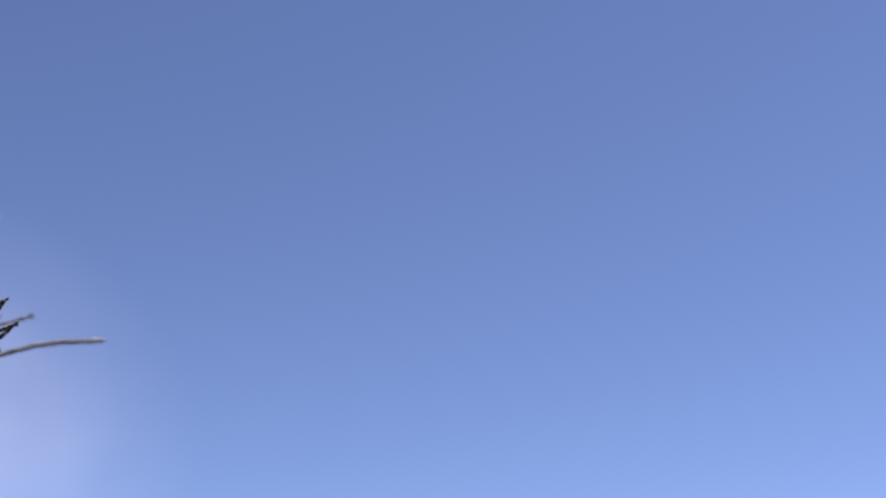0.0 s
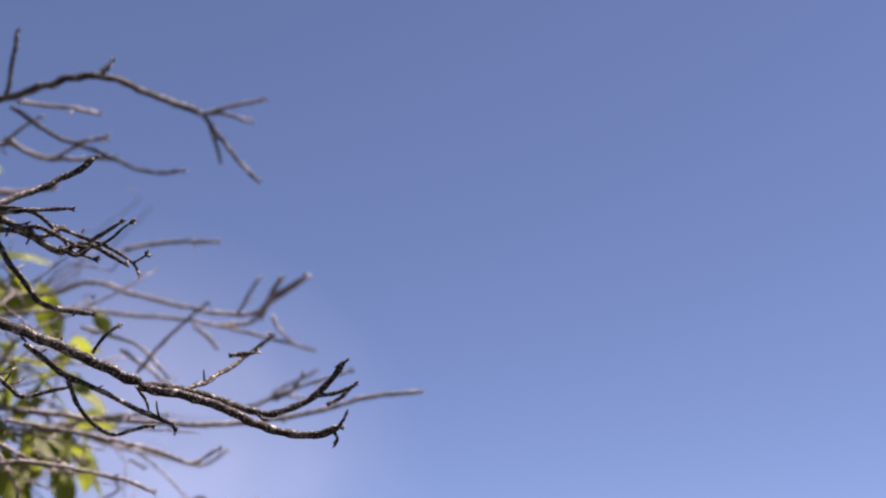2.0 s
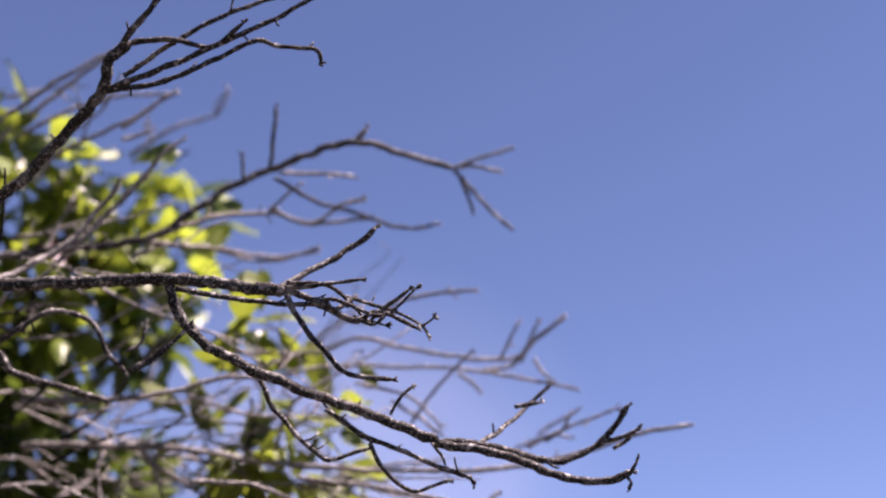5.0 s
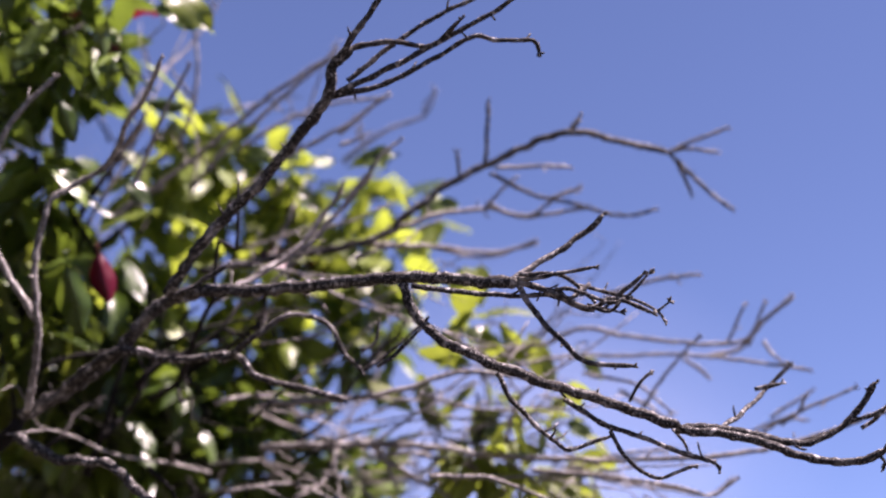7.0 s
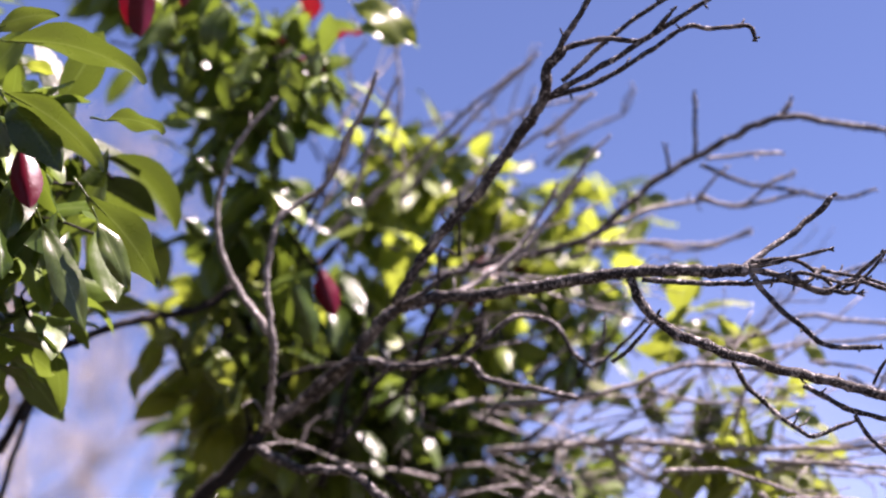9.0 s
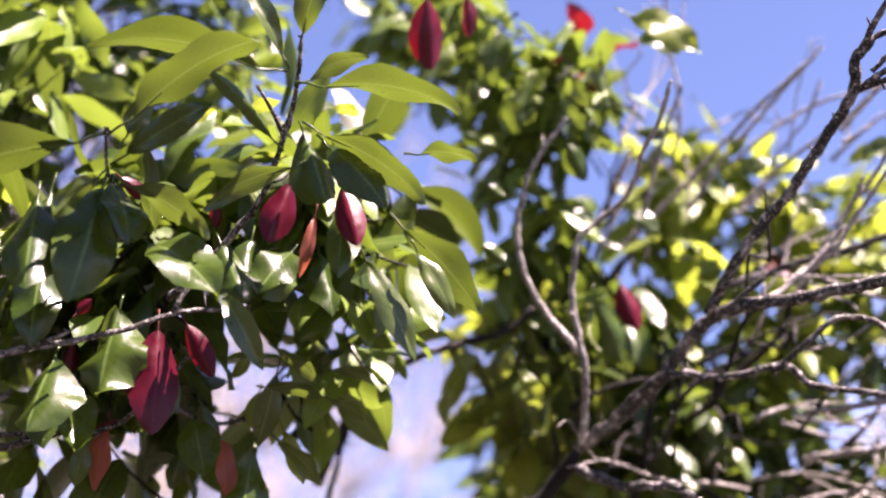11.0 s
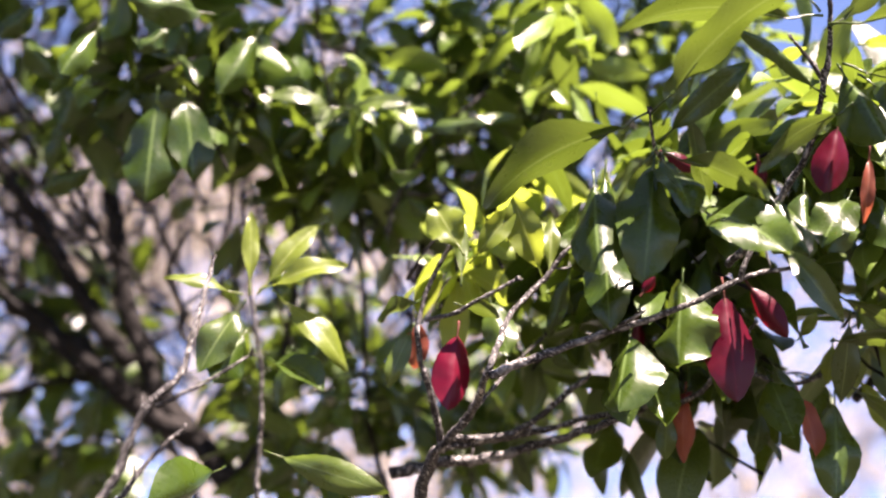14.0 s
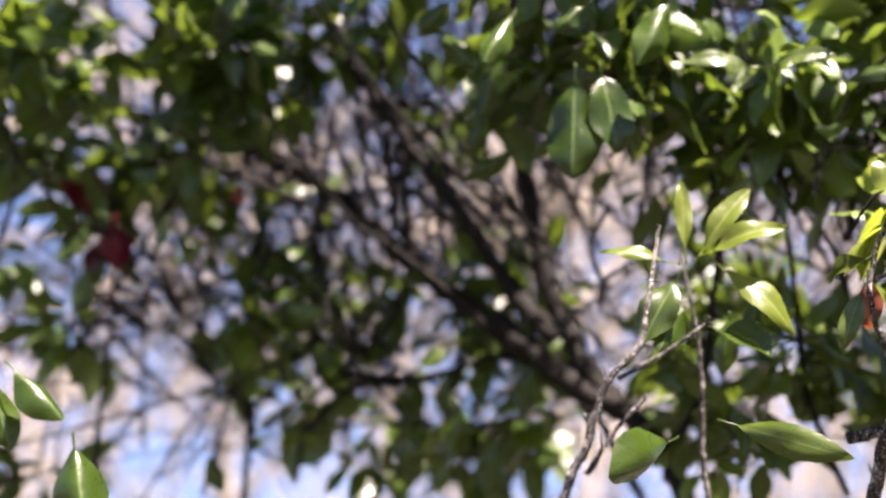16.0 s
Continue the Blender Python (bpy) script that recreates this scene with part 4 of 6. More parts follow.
stem("limb", shrub, LIMB_SHADED, *(6.0, 4.0, [(-2.084, -0.289, 2.639), (-2.123, -0.263, 2.571), (-2.169, -0.226, 2.479), (-2.211, -0.204, 2.382), (-2.204, -0.147, 2.297)]))
stem("limb", shrub, LIMB_SHADED, *(7.0, 4.0, [(-2.217, 0.193, 1.929), (-2.203, 0.107, 2.083), (-2.202, -0.023, 2.276), (-2.174, -0.109, 2.371), (-2.182, -0.214, 2.450), (-2.129, -0.308, 2.556)]))
stem("branch", shrub, BARK_LIVE, *(3.7, 1.6, [(-1.260, 0.182, 1.925), (-1.244, 0.209, 1.935), (-1.227, 0.249, 1.951), (-1.208, 0.289, 1.965), (-1.184, 0.332, 1.981), (-1.170, 0.367, 2.000), (-1.163, 0.397, 2.009), (-1.156, 0.427, 2.017)]))
stem("branch", shrub, BARK_LIVE, *(4.0, 1.9, [(-1.424, 0.200, 1.904), (-1.367, 0.210, 1.924), (-1.265, 0.184, 1.930), (-1.279, 0.213, 1.989), (-1.280, 0.247, 2.027), (-1.270, 0.263, 2.050)]))
stem("branch", shrub, BARK_LIVE, *(3.6, 1.7, [(-1.421, 0.206, 1.904), (-1.388, 0.184, 1.940), (-1.365, 0.161, 1.985), (-1.353, 0.162, 2.017), (-1.338, 0.169, 2.045), (-1.319, 0.176, 2.064)]))
stem("branch", shrub, BARK_LIVE, *(5.8, 2.9, [(-1.492, 0.183, 1.899), (-1.461, 0.223, 1.905), (-1.435, 0.265, 1.909), (-1.408, 0.301, 1.917), (-1.371, 0.338, 1.927), (-1.334, 0.369, 1.937)]))
stem("branch", shrub, BARK_LIVE, *(3.6, 2.4, [(-1.431, 0.211, 1.919), (-1.409, 0.263, 1.921), (-1.388, 0.295, 1.942), (-1.362, 0.327, 1.972)]))
stem("branch", shrub, BARK_LIVE, *(3.6, 2.2, [(-1.433, 0.211, 1.911), (-1.411, 0.275, 1.923), (-1.380, 0.331, 1.936), (-1.345, 0.375, 1.943)]))
stem("branch", shrub, BARK_LIVE, *(3.5, 1.7, [(-1.225, 0.394, 2.038), (-1.202, 0.396, 2.044), (-1.164, 0.405, 2.069), (-1.122, 0.411, 2.100), (-1.083, 0.403, 2.137), (-1.055, 0.394, 2.171), (-1.035, 0.382, 2.208)]))
stem("branch", shrub, BARK_LIVE, *(10.1, 5.8, [(-1.629, 0.213, 1.614), (-1.579, 0.217, 1.779), (-1.488, 0.210, 1.876), (-1.422, 0.200, 1.907)]))
stem("branch", shrub, BARK_LIVE, *(4.3, 1.4, [(-1.314, -0.140, 1.732), (-1.282, -0.104, 1.814), (-1.265, -0.086, 1.870), (-1.261, -0.063, 1.898), (-1.265, -0.052, 1.945), (-1.286, -0.039, 2.003)]))
stem("branch", shrub, BARK_LIVE, *(3.3, 1.9, [(-1.603, 0.215, 2.194), (-1.581, 0.222, 2.237), (-1.537, 0.251, 2.298), (-1.500, 0.290, 2.332)]))
stem("twig", shrub, BARK_LIVE, *(2.4, 1.9, [(-1.172, 0.366, 1.999), (-1.164, 0.369, 2.012), (-1.160, 0.375, 2.027)]))
stem("twig", shrub, BARK_LIVE, *(1.9, 1.4, [(-1.223, 0.267, 1.958), (-1.206, 0.278, 1.964), (-1.198, 0.289, 1.970)]))
stem("twig", shrub, BARK_LIVE, *(2.3, 1.4, [(-1.357, 0.165, 2.003), (-1.335, 0.182, 2.003), (-1.314, 0.202, 2.013), (-1.292, 0.224, 2.025)]))
stem("twig", shrub, BARK_LIVE, *(2.2, 1.3, [(-1.364, 0.213, 1.929), (-1.378, 0.256, 1.975), (-1.374, 0.291, 2.011)]))
stem("twig", shrub, BARK_LIVE, *(1.9, 1.2, [(-1.178, 0.328, 2.071), (-1.155, 0.291, 2.088), (-1.142, 0.278, 2.092), (-1.122, 0.263, 2.109)]))
stem("twig", shrub, BARK_LIVE, *(1.9, 1.0, [(-1.270, -0.077, 1.876), (-1.264, -0.041, 1.897), (-1.257, -0.011, 1.919)]))
stem("twig", shrub, BARK_LIVE, *(2.2, 1.4, [(-1.295, -0.095, 1.811), (-1.299, -0.074, 1.843), (-1.296, -0.050, 1.869)]))
stem("twig", shrub, BARK_LIVE, *(3.0, 1.7, [(-1.636, 0.096, 1.834), (-1.622, 0.087, 1.916), (-1.601, 0.082, 1.999), (-1.580, 0.064, 2.075), (-1.582, 0.059, 2.113)]))
stem("twig", shrub, BARK_LIVE, *(2.3, 1.4, [(-1.581, 0.222, 2.237), (-1.577, 0.266, 2.242), (-1.574, 0.313, 2.259)]))
stem("twig", shrub, BARK_LIVE, *(2.2, 1.2, [(-1.080, 0.404, 2.141), (-1.074, 0.388, 2.152), (-1.069, 0.367, 2.167)]))
stem("twig", shrub, BARK_LIVE, *(2.9, 1.7, [(-1.261, 0.546, 1.994), (-1.276, 0.517, 1.968), (-1.278, 0.485, 1.956), (-1.293, 0.458, 1.966)]))
stem("twig", shrub, BARK_LIVE, *(2.5, 1.4, [(-1.330, 0.379, 1.931), (-1.293, 0.403, 1.946), (-1.258, 0.415, 1.971), (-1.229, 0.420, 1.989)]))

# More limb twigs in the same shade-toned bark.
thicket(shrub, LIMB_SHADED, (-2.201, -0.198, 2.325), (0.08, 0.17, 0.14), 8, (-0.1, -0.7, 0.5), 0.5, 3.6, 151, 0.22)
thicket(shrub, LIMB_SHADED, (-2.340, -0.418, 2.231), (0.08, 0.20, 0.15), 5, (-0.1, -0.75, 0.35), 0.5, 3.6, 152, 0.22)
thicket(shrub, LIMB_SHADED, (-2.063, 0.056, 2.347), (0.1, 0.14, 0.14), 10, (-0.1, -0.5, 0.75), 0.45, 3.6, 154, 0.22)
thicket(shrub, LIMB_SHADED, (-2.172, 0.159, 2.146), (0.1, 0.18, 0.09), 12, (-0.1, -0.6, 0.5), 0.45, 3.6, 155, 0.22)
foliage(shrub, (-1.219, 0.800, 2.504), 14, (0.12, 0.12, 0.06), 0.068, (0.15, 0.83), 200)
foliage(shrub, (-1.182, 0.900, 2.428), 10, (0.06, 0.06, 0.08), 0.068, (0.15, 0.83), 201)
foliage(shrub, (-1.293, 0.876, 2.408), 9, (0.08, 0.08, 0.08), 0.068, (0.15, 0.83), 202)
foliage(shrub, (-1.254, 0.935, 2.289), 7, (0.06, 0.06, 0.07), 0.068, (0.15, 0.83), 203)
foliage(shrub, (-1.246, 0.983, 2.167), 3, (0.06, 0.06, 0.08), 0.068, (0.15, 0.83), 204)
foliage(shrub, (-1.329, 1.032, 2.083), 2, (0.05, 0.05, 0.06), 0.068, (0.15, 0.83), 205)
foliage(shrub, (-1.340, 0.819, 2.588), 9, (0.08, 0.08, 0.06), 0.068, (0.15, 0.83), 206)
foliage(shrub, (-1.674, 0.090, 2.457), 8, (0.09, 0.09, 0.06), 0.068, (0.9, 0.08), 223)
foliage(shrub, (-1.655, 0.246, 2.494), 7, (0.11, 0.11, 0.06), 0.068, (0.85, 0.13), 224)
foliage(shrub, (-1.621, 0.404, 2.525), 5, (0.08, 0.08, 0.05), 0.068, (0.65, 0.33), 225)
foliage(shrub, (-1.624, 0.179, 2.300), 6, (0.08, 0.08, 0.06), 0.068, (0.85, 0.13), 226)
foliage(shrub, (-1.750, 0.105, 2.318), 4, (0.06, 0.06, 0.06), 0.068, (0.75, 0.23), 227)
foliage(shrub, (-1.689, 0.335, 2.300), 5, (0.08, 0.08, 0.06), 0.068, (0.45, 0.53), 228)
foliage(shrub, (-1.588, 0.390, 2.390), 5, (0.07, 0.07, 0.05), 0.068, (0.4, 0.58), 229)
foliage(shrub, (-1.511, 0.518, 2.402), 6, (0.08, 0.08, 0.06), 0.068, (0.4, 0.58), 230)
foliage(shrub, (-1.392, 0.569, 2.422), 5, (0.06, 0.06, 0.05), 0.068, (0.4, 0.58), 231)
foliage(shrub, (-1.775, 0.258, 2.113), 6, (0.08, 0.08, 0.05), 0.068, (0.55, 0.43), 232)
foliage(shrub, (-1.877, 0.357, 2.034), 5, (0.09, 0.09, 0.04), 0.068, (0.7, 0.28), 233)
foliage(shrub, (-1.833, 0.171, 2.009), 5, (0.07, 0.07, 0.05), 0.068, (0.65, 0.33), 234)
foliage(shrub, (-1.636, -0.074, 2.429), 6, (0.07, 0.07, 0.04), 0.09, (0.97, 0.03), 235)
foliage(shrub, (-1.651, 0.037, 2.372), 7, (0.08, 0.08, 0.05), 0.09, (0.7, 0.3), 236)
foliage(shrub, (-1.696, 0.160, 2.339), 6, (0.07, 0.07, 0.05), 0.085, (0.4, 0.6), 237)
foliage(shrub, (-1.738, -0.118, 2.404), 3, (0.05, 0.05, 0.05), 0.09, (0.97, 0.03), 238)
foliage(shrub, (-1.978, -0.411, 2.544), 5, (0.09, 0.09, 0.07), 0.09, (0.97, 0.03), 239)
foliage(shrub, (-1.955, -0.274, 2.598), 3, (0.09, 0.09, 0.04), 0.09, (0.97, 0.03), 240)
foliage(shrub, (-2.271, -0.425, 2.397), 3, (0.08, 0.08, 0.11), 0.085, (0.9, 0.1), 241)
foliage(shrub, (-2.342, -0.322, 2.214), 3, (0.11, 0.11, 0.07), 0.085, (0.85, 0.15), 242)
foliage(shrub, (-2.265, -0.073, 2.091), 3, (0.10, 0.10, 0.06), 0.09, (0.9, 0.1), 243)
foliage(shrub, (-2.554, -0.240, 2.516), 3, (0.14, 0.14, 0.12), 0.085, (0.5, 0.5), 244)
foliage(shrub, (-1.929, -0.686, 2.481), 8, (0.09, 0.09, 0.06), 0.095, (0.97, 0.03), 245)
foliage(shrub, (-1.932, -0.477, 2.544), 5, (0.09, 0.09, 0.04), 0.09, (0.95, 0.05), 246)
foliage(shrub, (-2.268, -0.711, 2.349), 5, (0.11, 0.11, 0.10), 0.085, (0.3, 0.68), 247)
foliage(shrub, (-2.475, -0.561, 2.444), 1, (0.12, 0.12, 0.11), 0.085, (0.5, 0.5), 248)
foliage(shrub, (-2.210, -0.721, 2.201), 4, (0.08, 0.08, 0.07), 0.085, (0.75, 0.25), 249)
foliage(shrub, (-2.470, -0.477, 2.169), 3, (0.13, 0.13, 0.08), 0.085, (0.85, 0.15), 250)
foliage(shrub, (-2.385, -0.256, 2.131), 3, (0.12, 0.12, 0.08), 0.09, (0.85, 0.15), 251)
foliage(shrub, (-2.130, -0.629, 2.451), 3, (0.12, 0.12, 0.07), 0.09, (0.6, 0.4), 252)
foliage(shrub, (-2.091, 0.246, 2.310), 12, (0.12, 0.12, 0.09), 0.068, (0.97, 0.03), 253)
foliage(shrub, (-2.117, 0.484, 2.184), 12, (0.13, 0.13, 0.08), 0.068, (0.97, 0.03), 254)
foliage(shrub, (-2.111, 0.223, 2.114), 10, (0.09, 0.09, 0.06), 0.068, (0.95, 0.05), 255)
foliage(shrub, (-2.209, -0.038, 2.277), 10, (0.12, 0.12, 0.09), 0.085, (0.97, 0.03), 256)
foliage(shrub, (-2.359, -0.028, 2.130), 9, (0.13, 0.13, 0.07), 0.085, (0.95, 0.05), 257)
foliage(shrub, (-2.246, -0.802, 2.593), 12, (0.10, 0.10, 0.14), 0.09, (0.97, 0.03), 258)
foliage(shrub, (-2.369, -0.501, 2.686), 3, (0.15, 0.15, 0.08), 0.085, (0.7, 0.3), 259)
foliage(shrub, (-1.648, 0.361, 2.500), 13, (0.09, 0.09, 0.07), 0.068, (0.95, 0.05), 260)
foliage(shrub, (-1.627, 0.529, 2.508), 7, (0.09, 0.09, 0.07), 0.068, (0.8, 0.2), 261)
foliage(shrub, (-1.627, 0.385, 2.314), 6, (0.06, 0.06, 0.05), 0.068, (0.9, 0.1), 262)
foliage(shrub, (-1.532, 0.610, 2.571), 7, (0.08, 0.08, 0.05), 0.068, (0.9, 0.1), 263)
foliage(shrub, (-1.984, 0.525, 2.188), 12, (0.12, 0.12, 0.07), 0.068, (0.97, 0.03), 266)
foliage(shrub, (-1.867, 0.482, 2.084), 9, (0.10, 0.10, 0.06), 0.068, (0.8, 0.2), 267)
foliage(shrub, (-1.994, -0.514, 2.509), 9, (0.11, 0.11, 0.07), 0.085, (0.97, 0.03), 268)
foliage(shrub, (-2.063, -0.388, 2.613), 7, (0.09, 0.09, 0.06), 0.085, (0.97, 0.03), 269)
foliage(shrub, (-2.237, -0.574, 2.454), 7, (0.10, 0.10, 0.08), 0.085, (0.95, 0.05), 270)
foliage(shrub, (-1.490, 0.371, 2.428), 6, (0.06, 0.06, 0.05), 0.068, (0.97, 0.03), 271)
foliage(shrub, (-2.178, -0.377, 2.226), 7, (0.08, 0.08, 0.07), 0.085, (0.9, 0.1), 272)
foliage(shrub, (-1.948, 0.175, 2.154), 8, (0.07, 0.07, 0.07), 0.068, (0.9, 0.1), 273)
foliage(shrub, (-2.272, -0.221, 2.277), 2, (0.10, 0.10, 0.08), 0.085, (0.97, 0.03), 274)
foliage(shrub, (-2.276, -0.198, 2.083), 4, (0.09, 0.09, 0.07), 0.085, (0.97, 0.03), 275)
foliage(shrub, (-2.368, -0.044, 2.092), 3, (0.12, 0.12, 0.05), 0.085, (0.97, 0.03), 276)
foliage(shrub, (-2.208, -0.131, 2.552), 3, (0.08, 0.08, 0.06), 0.085, (0.9, 0.1), 277)
foliage(shrub, (-1.558, 0.240, 2.332), 4, (0.07, 0.07, 0.06), 0.085, (0.4, 0.6), 278)
foliage(shrub, (-1.448, 0.327, 2.345), 3, (0.07, 0.07, 0.04), 0.085, (0.4, 0.6), 279)
foliage(shrub, (-1.623, 0.168, 2.258), 3, (0.06, 0.06, 0.04), 0.085, (0.2, 0.8), 280)
foliage(shrub, (-1.422, 0.266, 2.119), 4, (0.04, 0.04, 0.03), 0.07, (0, 1), 281, bright="fresh_lit")
foliage(shrub, (-1.395, 0.329, 2.160), 3, (0.04, 0.04, 0.03), 0.07, (0, 1), 282, bright="fresh_lit")
foliage(shrub, (-2.357, -0.727, 2.045), 5, (0.10, 0.10, 0.06), 0.085, (0.95, 0.05), 283)
foliage(shrub, (-2.121, -0.766, 2.624), 6, (0.09, 0.09, 0.05), 0.085, (0.97, 0.03), 284)
foliage(shrub, (-1.381, 0.374, 2.103), 3, (0.04, 0.04, 0.05), 0.085, (0.4, 0.6), 285)
foliage(shrub, (-1.296, 0.448, 2.176), 4, (0.04, 0.04, 0.04), 0.085, (0.4, 0.6), 286)
foliage(shrub, (-1.190, 0.510, 2.222), 5, (0.05, 0.05, 0.04), 0.085, (0.4, 0.6), 287)
foliage(shrub, (-1.190, 0.565, 2.104), 4, (0.04, 0.04, 0.04), 0.085, (0.4, 0.6), 288)
foliage(shrub, (-1.271, 0.582, 2.032), 4, (0.04, 0.04, 0.03), 0.085, (0.3, 0.7), 289)
foliage(shrub, (-1.501, 0.339, 2.091), 4, (0.04, 0.04, 0.04), 0.085, (0.5, 0.5), 290)
foliage(shrub, (-1.486, 0.281, 2.131), 3, (0.03, 0.03, 0.03), 0.08, (0.2, 0.8), 291)
foliage(shrub, (-1.304, 0.415, 2.154), 5, (0.04, 0.04, 0.05), 0.085, (0.8, 0.2), 292)
foliage(shrub, (-1.352, 0.408, 2.063), 4, (0.03, 0.03, 0.05), 0.085, (0.9, 0.1), 293)
# Unseen shoots above the view, added to shade the crown below.
foliage(shrub, (-1.433, 0.065, 2.944), 12, (0.20, 0.20, 0.09), 0.085, (0.95, 0.05), 400)
foliage(shrub, (-1.255, 0.492, 3.109), 16, (0.20, 0.20, 0.09), 0.085, (0.95, 0.05), 401)
foliage(shrub, (-0.862, 1.289, 3.091), 12, (0.14, 0.14, 0.06), 0.085, (0.95, 0.05), 402)
foliage(shrub, (-1.739, -0.431, 3.121), 14, (0.24, 0.24, 0.11), 0.085, (0.95, 0.05), 403)
foliage(shrub, (-1.376, -0.055, 3.080), 9, (0.20, 0.20, 0.09), 0.085, (0.95, 0.05), 404)
foliage(shrub, (-1.792, -0.148, 3.155), 9, (0.28, 0.28, 0.13), 0.085, (0.95, 0.05), 405)
foliage(shrub, (-1.740, -0.477, 3.236), 14, (0.30, 0.30, 0.14), 0.085, (0.95, 0.05), 406)
foliage(shrub, (-1.729, 0.026, 3.207), 14, (0.28, 0.28, 0.13), 0.085, (0.95, 0.05), 407)
# Wider unseen clumps overhead, added to keep sun and sky off.
foliage(shrub, *((-1.540, 0.161, 2.817), 8, (0.38,0.32,0.12), 0.08, (0.85,0.14), 81))
foliage(shrub, *((-1.548, 0.944, 3.092), 14, (0.3,0.3,0.15), 0.08, (0.85,0.14), 82))
foliage(shrub, *((-1.595, -0.678, 2.715), 34, (0.32,0.3,0.12), 0.08, (0.9,0.1), 83))
foliage(shrub, single=True, *((-1.368, 0.422, 2.150), 10, (0.1,0.1,0.1), 0.1, (0.9,0.1), 61))
foliage(shrub, single=True, *((-1.393, 0.473, 2.024), 7, (0.08,0.08,0.07), 0.1, (0.8,0.2), 62))
foliage(shrub, single=True, *((-1.241, 0.555, 2.203), 9, (0.09,0.09,0.09), 0.1, (0.6,0.4), 63))
# Inner twigs whose near-black colour stands in for the crown's shade.
thicket(shrub, BARK_SHADED, (-2.429, -0.387, 2.437), (0.3, 0.35, 0.25), 30, (0.334, -0.565, 0.754), 0.5, 3.6, 111)
thicket(shrub, BARK_SHADED, (-2.550, -0.612, 2.233), (0.3, 0.35, 0.2), 34, (0.242, 0.206, 0.948), 0.5, 3.6, 112)
thicket(shrub, BARK_SHADED, (-2.245, -0.121, 2.498), (0.25, 0.3, 0.2), 26, (0.335, -0.507, 0.794), 0.5, 3.6, 113)
thicket(shrub, BARK_SHADED, (-1.912, 0.375, 2.274), (0.25, 0.25, 0.25), 30, (0.407, 0.067, 0.911), 0.35, 3.0, 114)
thicket(shrub, BARK_SHADED, (-2.515, -0.180, 2.179), (0.3, 0.35, 0.15), 28, (0.086, -0.877, 0.473), 0.5, 3.6, 115)
thicket(shrub, BARK_SHADED, (-2.192, 0.094, 2.375), (0.15, 0.15, 0.2), 14, (0.305, -0.343, 0.888), 0.4, 3, 120)
thicket(shrub, BARK_SHADED, (-2.496, -0.162, 2.420), (0.25, 0.25, 0.25), 18, (0.351, 0.064, 0.934), 0.45, 4.4, 121)
thicket(shrub, BARK_SHADED, (-2.159, -0.137, 2.317), (0.25, 0.25, 0.2), 16, (0.274, -0.545, 0.792), 0.5, 4, 118)
thicket(shrub, BARK_SHADED, (-2.206, -0.114, 2.554), (0.3, 0.3, 0.2), 24, (0.435, 0.383, 0.815), 0.5, 4, 119)
thicket(shrub, BARK_SHADED, (-1.930, 0.489, 2.333), (0.3, 0.25, 0.2), 30, (0.430, 0.045, 0.902), 0.35, 3.4, 116)
thicket(shrub, BARK_SHADED, (-2.337, -0.307, 2.232), (0.2, 0.25, 0.16), 18, (0.2, -0.3, 0.9), 0.45, 3.4, 300)
thicket(shrub, BARK_SHADED, (-2.254, -0.136, 2.152), (0.2, 0.2, 0.12), 10, (0.1, 0.5, 0.8), 0.4, 3, 301)
thicket(shrub, BARK_SHADED, (-2.256, -0.643, 2.101), (0.2, 0.25, 0.15), 11, (0.2, 0.4, 0.85), 0.45, 3, 302)
thicket(shrub, BARK_SHADED, (-1.983, 0.227, 2.173), (0.15, 0.18, 0.14), 12, (0.2, -0.1, 0.95), 0.4, 3, 303)
thicket(shrub, BARK_SHADED, (-1.863, 0.413, 2.180), (0.15, 0.15, 0.12), 8, (0.2, 0.1, 0.95), 0.35, 2.6, 304)
thicket(shrub, BARK_SHADED, (-2.199, -0.099, 2.318), (0.2, 0.2, 0.16), 11, (0.2, -0.4, 0.85), 0.45, 3.4, 305)
thicket(shrub, BARK_SHADED, (-2.453, -0.419, 2.244), (0.2, 0.25, 0.15), 10, (0.2, -0.6, 0.7), 0.45, 3.2, 306)
# Unseen limbs added to carry the overhead shade clumps.
for way in ([(-1.908, -0.076, 2.656), (-1.84, -0.06, 2.8), (-1.74, -0.1, 2.95), (-1.7, -0.12, 3.15)],
            [(-2.05, -0.3, 2.6), (-1.98, -0.4, 2.85), (-1.86, -0.45, 3.1)],
            [(-1.84, -0.06, 2.8), (-1.6, 0.05, 2.95), (-1.4, 0.06, 3.1)],
            [(-1.4, 0.06, 3.1), (-1.25, 0.5, 3.25), (-1.02, 1.0, 3.22), (-0.83, 1.3, 3.15)]):
    stem("limb", shrub, LIMB_SHADED, 7.0, 4.0, way, 0)
hedge = thing("evergreen_shrub", (-1.5, 1.6, 0), "dense evergreen shrub with yellow-green shoots behind bare twigs", "shrub")
foliage(hedge, (-1.192, 1.106, 2.415), 6, (0.07, 0.07, 0.04), 0.075, (0.12, 0.86), 207, bright="fresh_lit")
foliage(hedge, (-1.180, 1.203, 2.390), 11, (0.10, 0.10, 0.06), 0.075, (0.12, 0.86), 208, bright="fresh_lit")
foliage(hedge, (-1.101, 1.279, 2.354), 9, (0.08, 0.08, 0.06), 0.075, (0.12, 0.86), 209, bright="fresh_lit")
foliage(hedge, (-1.020, 1.337, 2.387), 4, (0.05, 0.05, 0.05), 0.075, (0.12, 0.86), 210, bright="fresh_lit")
